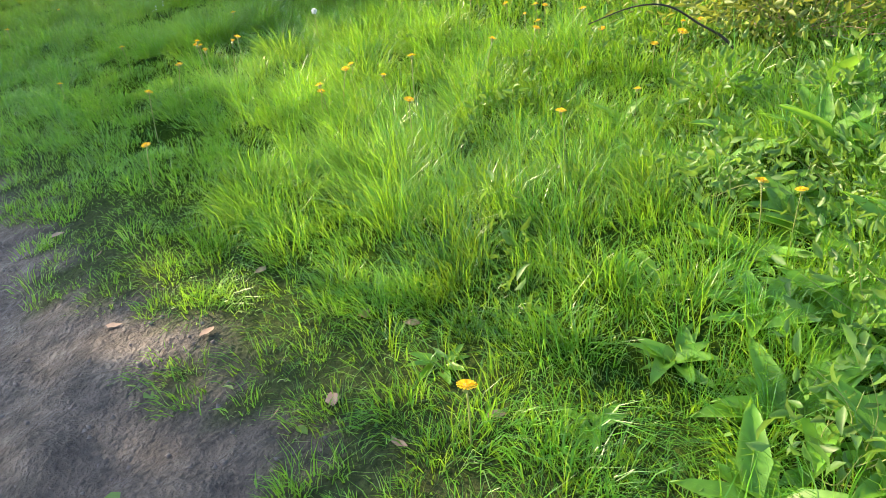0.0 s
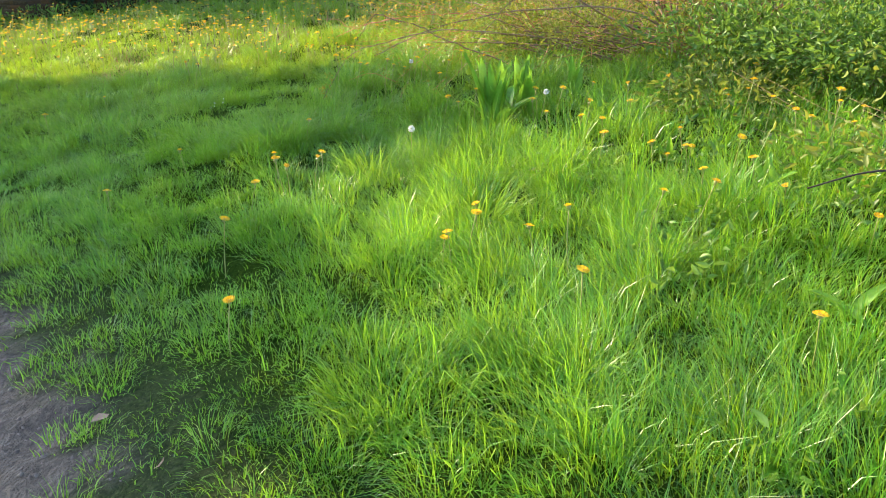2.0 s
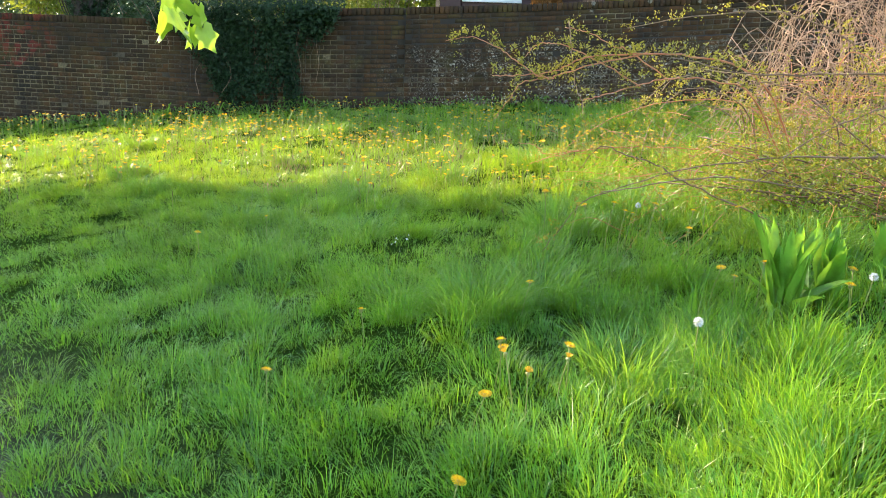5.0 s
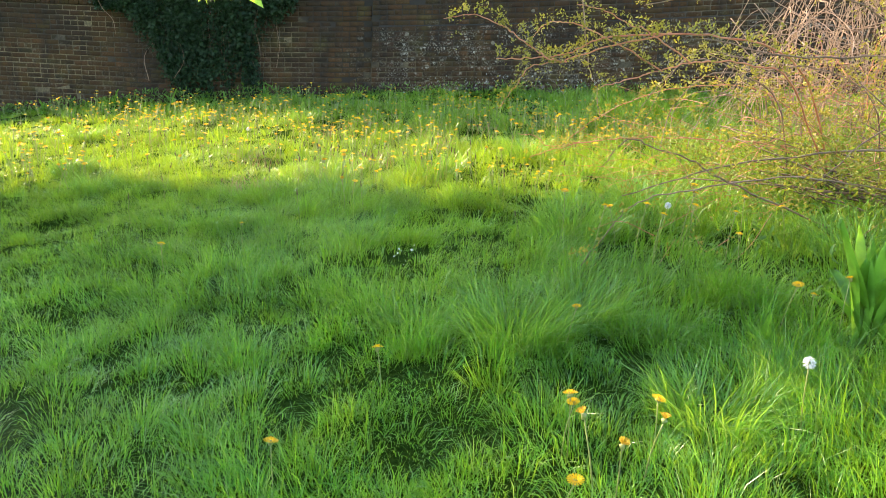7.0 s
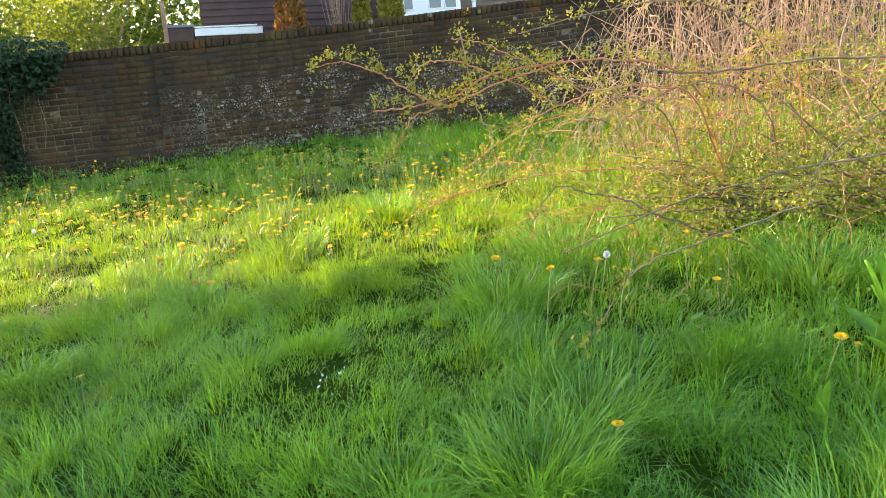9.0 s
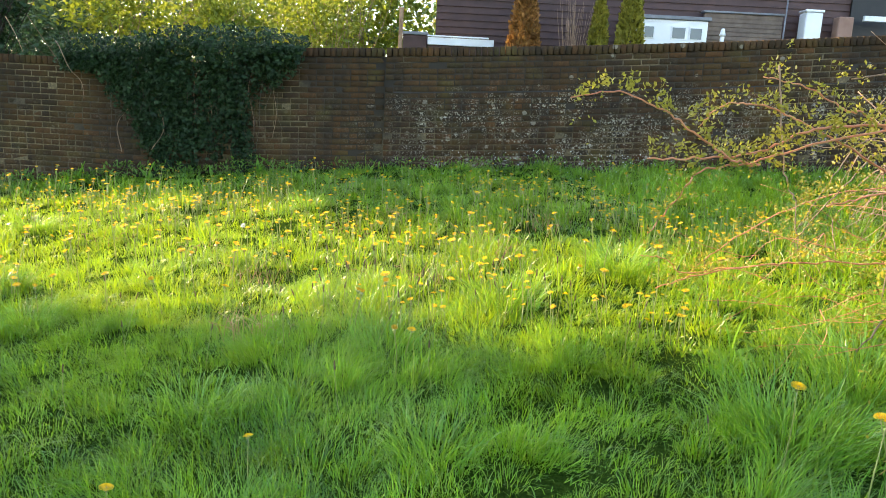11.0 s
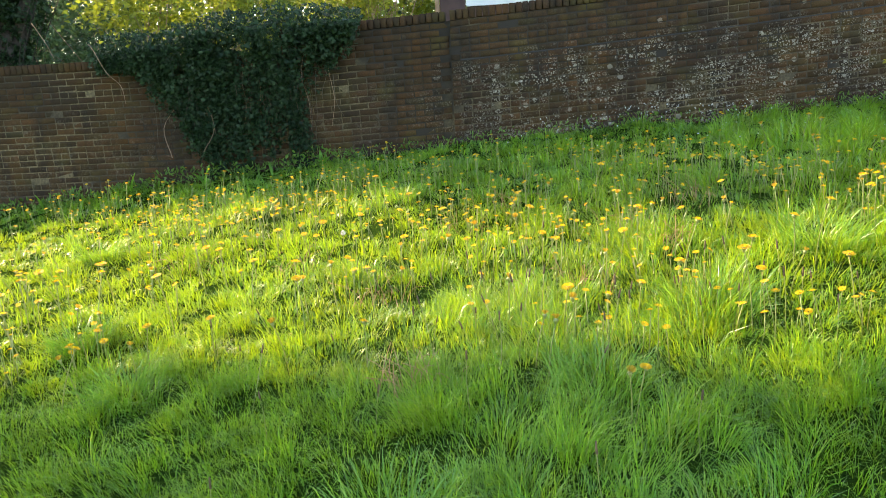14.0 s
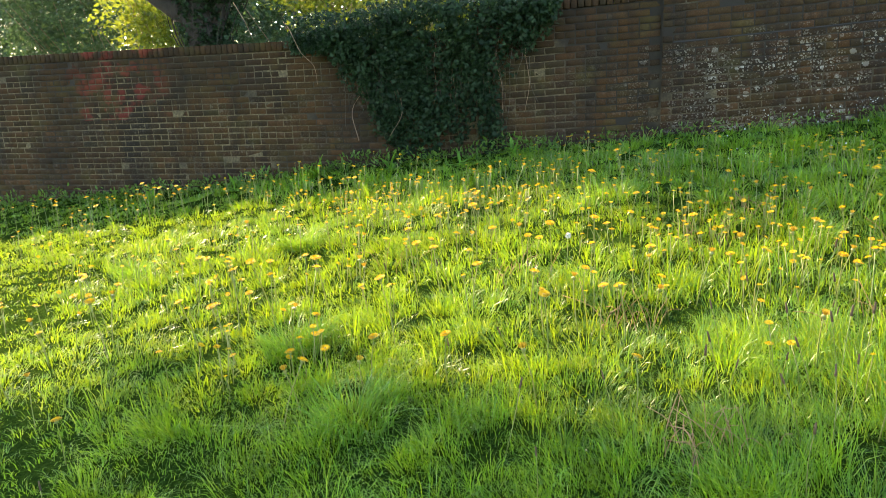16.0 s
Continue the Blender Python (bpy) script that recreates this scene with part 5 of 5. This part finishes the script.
KINDS = [dandelion(OPEN, "open yellow dandelion on a pale stem", 0.2, 0.02), dandelion(OPEN, "open yellow dandelion on a tall stem", 0.27, -0.035), dandelion(OPEN, "open yellow dandelion on a short stem", 0.15, 0.01),
         dandelion(HALF, "half-closed fading orange dandelion on a stem", 0.21, 0.03), dandelion(CLOCK, "white dandelion seed clock", 0.2, 0.01)]
spots = []
for x, y, k in ((-2.32, 4.15, 1), (-2.13, 3.42, 0), (-0.94, 3.37, 0), (-1.34, 3.85, 0), (-1.38, 3.9, 2), (-1.28, 3.95, 0), (-0.33, 3.0, 0), (-1.02, 3.79, 0), (-0.9, 3.74, 1), (-2.17, 4.92, 3), (-1.99, 5.05, 0), (-2.02, 4.98, 3),
                (-1.21, 4.19, 0), (0.39, 5.36, 1), (-2.23, 5.07, 0), (-2.13, 4.81, 3), (-2.31, 4.68, 0), (-2.86, 5.49, 2), (-2.25, 5.07, 0), (-4.27, 6.83, 2), (-3.08, 4.89, 2), (-2.18, 5.8, 0)):
    spots.append((x, y, k))
for x, y, k in ((-1.72, 6.99, 1), (-1.6, 7.05, 1), (-1.8, 7.1, 1), (-1.5, 6.9, 1), (-1.45, 7.15, 1), (-1.95, 6.95, 1), (-1.35, 7.3, 1), (-1.66, 6.8, 1), (-1.55, 7.25, 4), (-1.25, 6.95, 1), (-1.1, 7.2, 1), (-1.3, 6.6, 1), (-2.1, 7.2, 1), (-0.9, 7.1, 1), (-1.2, 5.96, 0), (-1.1, 5.92, 1), (-1.3, 6.0, 0), (-0.7, 5.9, 0), (-0.6, 5.85, 0), (-0.4, 6.0, 1), (-1.5, 5.22, 4), (-0.7, 5.81, 4),
                (-3.92, 7.1, 0), (-4.56, 8.73, 0), (-4.93, 8.79, 3), (-5.33, 8.94, 0), (-5.98, 8.96, 0), (-3.52, 8.08, 3), (-3.5, 8.12, 0), (-5.0, 10.4, 4), (0.0, 3.2, 0), (0.25, 3.5, 1), (-0.2, 4.3, 0), (0.1, 2.2, 0), (0.15, 2.1, 1), (0.3, 1.8, 0), (-0.85, 1.55, 2), (-0.1, 4.8, 0)):
    spots.append((x, y, k))
pick = np.random.default_rng(23)
for _ in range(36):
    spots.append((pick.uniform(-0.75, 1.1), pick.uniform(3.6, 6.3), int(pick.choice([0, 0, 1, 2, 3]))))
while len(spots) < 290:
    x, y = pick.uniform(-8.0, -1.2), pick.uniform(8.3, 12.8)
    if pick.random() < (0.25 + float(vnoise(x, y, 1.1, 81))) * np.exp(-((y - 9.9) / 1.7) ** 2) * (1.0 if x < -1.5 else 0.45):
        spots.append((x, y, int(pick.choice([0, 0, 1, 1, 2, 3, 3]))))
for _ in range(34):
    spots.append((pick.uniform(-11.5, -6.6), 12.9 + pick.normal() * 0.18, int(pick.choice([1, 1, 0, 3]))))
for x, y, k in spots:
    s = pick.uniform(0.85, 1.2) * (1.0 if y < 8 else 1.15)
    copy_thing(KINDS[k], Matrix.Translation((x, y, float(lie(x, y)))) @ pose(0, 0, 0, pick.normal() * 5, pick.normal() * 5, pick.uniform(0, 360)) @ Matrix.Scale(s, 4))
for k_ in KINDS:
    for o_ in (*k_.children_recursive, k_):
        bpy.data.objects.remove(o_)


far = []
for _ in range(620):
    x, y = pick.uniform(-11, 0.5), pick.uniform(9.4, 14.0)
    if float(vnoise(x, y, 0.9, 83)) < 0.35:
        continue
    h = pick.uniform(0.16, 0.27)
    g = float(lie(x, y))
    e = (x + pick.normal() * 0.02, y + pick.normal() * 0.02, g + h)
    far.append((x, y, g, e))
for _ in range(400):
    # groups of two to five, in drifts
    cx, cy = pick.uniform(-8.0, -1.0), pick.uniform(8.3, 12.8)
    if float(vnoise(cx, cy, 1.3, 85)) < 0.4 + 0.12 * max(0.0, -5.5 - cx):
        continue
    for _ in range(pick.integers(2, 6)):
        x, y = cx + pick.normal() * 0.09, cy + pick.normal() * 0.09
        g = float(lie(x, y))
        far.append((x, y, g, (x + pick.normal() * 0.025, y + pick.normal() * 0.025, g + pick.uniform(0.13, 0.27))))
for _ in range(46):
    x, y = pick.uniform(-12.0, -6.4), 12.95 + pick.normal() * 0.14
    g = float(lie(x, y))
    far.append((x, y, g, (x + pick.normal() * 0.02, y, g + pick.uniform(0.22, 0.36))))
v, f = merge([tube([(x, y, g), ((x + e[0]) / 2 + 0.004, y, g + 0.5 * (e[2] - g)), e], 0.0026, 0.002, 3) for x, y, g, e in far])
tagged(add("dandelion_stems", fast_mesh("dandelion_stems", v, f), STEM), "pale stems of many far dandelions", "dandelion", kind="stuff")
pv, pf = petals(0.016, ((1.0, 0.004, 12), (0.6, 0.009, 8)), 0.002)
v, f = merge([(pv @ np.array(pose(0, 0, 0, pick.normal() * 14, pick.normal() * 14, pick.uniform(0, 90)).to_3x3()).T + np.array(e), pf) for x, y, g, e in far])
tagged(add("dandelion_heads", fast_mesh("dandelion_heads", v, f), PETAL), "yellow heads of many far dandelions", "dandelion", kind="stuff")


def plantain():
    root = thing("plantain", "ribwort plantain with a dark seed head", "plantain", "plantains in the grass", at=(0, -50, 0))
    line = bend([(0, 0, -0.02), (0.01, 0, 0.13), (0.03, 0.01, 0.24)], 3)
    add("stem", fast_mesh("stem", *tube(line, 0.0016, 0.0014, 4), True), STEM, root)
    add("seed_head", fast_mesh("seed_head", *tube([(0.029, 0.01, 0.232), (0.031, 0.01, 0.245), (0.034, 0.011, 0.26), (0.036, 0.012, 0.268)], 0.0042, 0.0028, 6), True), SEED_HEAD, root)
    return root


seed = plantain()
for k in range(70):
    x, y = (pick.uniform(-4.3, -1.9), 8.75 + pick.normal() * 0.28) if k < 42 else (pick.uniform(-6.5, -1.8), pick.uniform(7.2, 10))
    copy_thing(seed, Matrix.Translation((x, y, float(lie(x, y)))) @ pose(0, 0, 0, pick.normal() * 7, pick.normal() * 7, pick.uniform(0, 360)) @ Matrix.Scale(pick.uniform(0.8, 1.15), 4))
for o_ in (*seed.children_recursive, seed):
    bpy.data.objects.remove(o_)

# dry brown stalks in small clumps
for x, y, n in ((-4.35, 8.45, 26), (-4.6, 9.6, 16), (-3.5, 9.4, 20), (-3.1, 10.6, 18), (-3.9, 11.4, 16), (-5.3, 10.3, 14), (-2.6, 10.9, 16), (-3.0, 9.9, 16), (-6.1, 10.5, 10), (-4.2, 10.9, 14)):
    root = thing("dry_stalks", "clump of dry reddish-brown dead flower stalks", "dead stalks", "dry stalks in the meadow", at=(x, y, float(lie(x, y))))
    st = []
    for _ in range(n):
        a = RNG.normal(size=4) * 0.09
        st.append(tube(bend([(a[0], a[1], -0.02), (a[0] + 0.4 * a[2], a[1] + 0.4 * a[3], 0.09), (a[0] + a[2], a[1] + a[3], RNG.uniform(0.05, 0.2))], 3), 0.0019, 0.0012, 4))
    for v, f in st:
        add("stalk", fast_mesh("stalk", v, f, True), DEAD_STALK, root)

# tiny white blossoms: a pale drift under the wall and a spray in the near grass
bx = np.concatenate([RNG.uniform(-3.6, -0.9, 170), -2.93 + RNG.normal(size=9) * 0.04, RNG.uniform(-4, 0.5, 60)])
by = np.concatenate([14.45 + RNG.normal(size=170) * 0.08, 6.67 + RNG.normal(size=9) * 0.03, RNG.uniform(12.5, 14.2, 60)])
bz = lie(bx, by) + RNG.uniform(0.1, 0.26, len(bx))
v, f = leaves(np.stack([bx, by, bz], -1), np.tile((0, -0.3, 0.6), (len(bx), 1)), RNG.uniform(0.01, 0.019, len(bx)), (DIAMOND[0] * (1.5, 1, 1), DIAMOND[1]), 0.7)
tagged(add("white_blossom", fast_mesh("white_blossom", v, f), WHITE_PETAL), "drift of tiny white flowers along the wall", "flowers", kind="stuff")


# ---- on the muddy path ----
def scatter_leaf(x, y, size, mat, name, label, category):
    v, f = leaves(np.zeros((1, 3)), np.array([[1.0, 0, 0]]), np.array([size]), (OVAL[0] * (1.5, 1, 1.5), OVAL[1]), 0.0)
    v[:, 2] = 0.006 + 0.25 * np.abs(v[:, 1])
    ob = tagged(add(name, fast_mesh(name, v, f), mat), label, category)
    z = float(lie(x, y)) + float(mud(x, y)) * (0.05 * (float(vnoise(x, y, 0.22, 21)) - 0.6) + 0.03 * (float(vnoise(x, y, 0.09, 22)) - 0.5))
    ob.matrix_world = pose(x, y, z, RNG.normal() * 6, RNG.normal() * 6, RNG.uniform(0, 360))


for x, y in ((-1.75, 1.62), (-1.95, 1.6), (-1.5, 1.95), (-1.75, 1.98), (-1.3, 1.75)):
    scatter_leaf(x, y, 0.05, WEED, "green_leaf", "fallen green leaf pressed on the mud", "leaf")
for x, y in ((-2.45, 3.15), (-2.2, 2.9), (-1.35, 1.85), (-1.2, 1.8), (-0.95, 2.1), (-1.5, 2.6), (-1.15, 2.2), (-0.1, 1.25), (0.05, 1.3), (-2.0, 2.35), (-0.75, 1.65), (-1.0, 1.6), (-1.65, 2.2)):
    scatter_leaf(x, y, 0.06, DEAD_LEAF, "dead_leaf", "crumpled brown dead leaf on the ground", "leaf")
scatter_leaf(-1.42, 1.5, 0.022, WHITE_PETAL, "white_petal", "small white petal on the mud", "petal")
cx = RNG.uniform(-4.2, -0.3, 2600)
cy = RNG.uniform(0.6, 5.2, 2600)
keep = mud(cx, cy) > 0.25
cx, cy = cx[keep], cy[keep]
cz = lie(cx, cy) + mud(cx, cy) * (0.05 * (vnoise(cx, cy, 0.22, 21) - 0.6) + 0.03 * (vnoise(cx, cy, 0.09, 22) - 0.5))
CRUMB = (np.array([(1, 0, 0), (-0.5, 0.87, 0.1), (-0.5, -0.87, 0), (0.1, 0, 0.9), (0, 0.1, -0.6)]), np.array([(0, 1, 3), (1, 2, 3), (2, 0, 3), (1, 0, 4), (2, 1, 4), (0, 2, 4)]))
v, f = leaves(np.stack([cx, cy, cz], -1), np.tile((1.0, 0, 0), (len(cx), 1)), RNG.uniform(0.003, 0.013, len(cx)), CRUMB, 0.6)
tagged(add("mud_crumbs", fast_mesh("mud_crumbs", v, f), plain_material("mud_crumb", (0.07, 0.055, 0.045), (0.17, 0.14, 0.12), 40, 0.8, 0.5)), "crumbs of dark trodden mud on the path", "mud", kind="stuff")

# ---- the bricks of the wall's middle part ----
for k_ in brick_meshes.values():
    k_.materials.append(BRICK)
for kind, m_ in single:
    ob = new("brick", brick_meshes[kind])
    ob.parent = wall
    ob.matrix_basis = m_
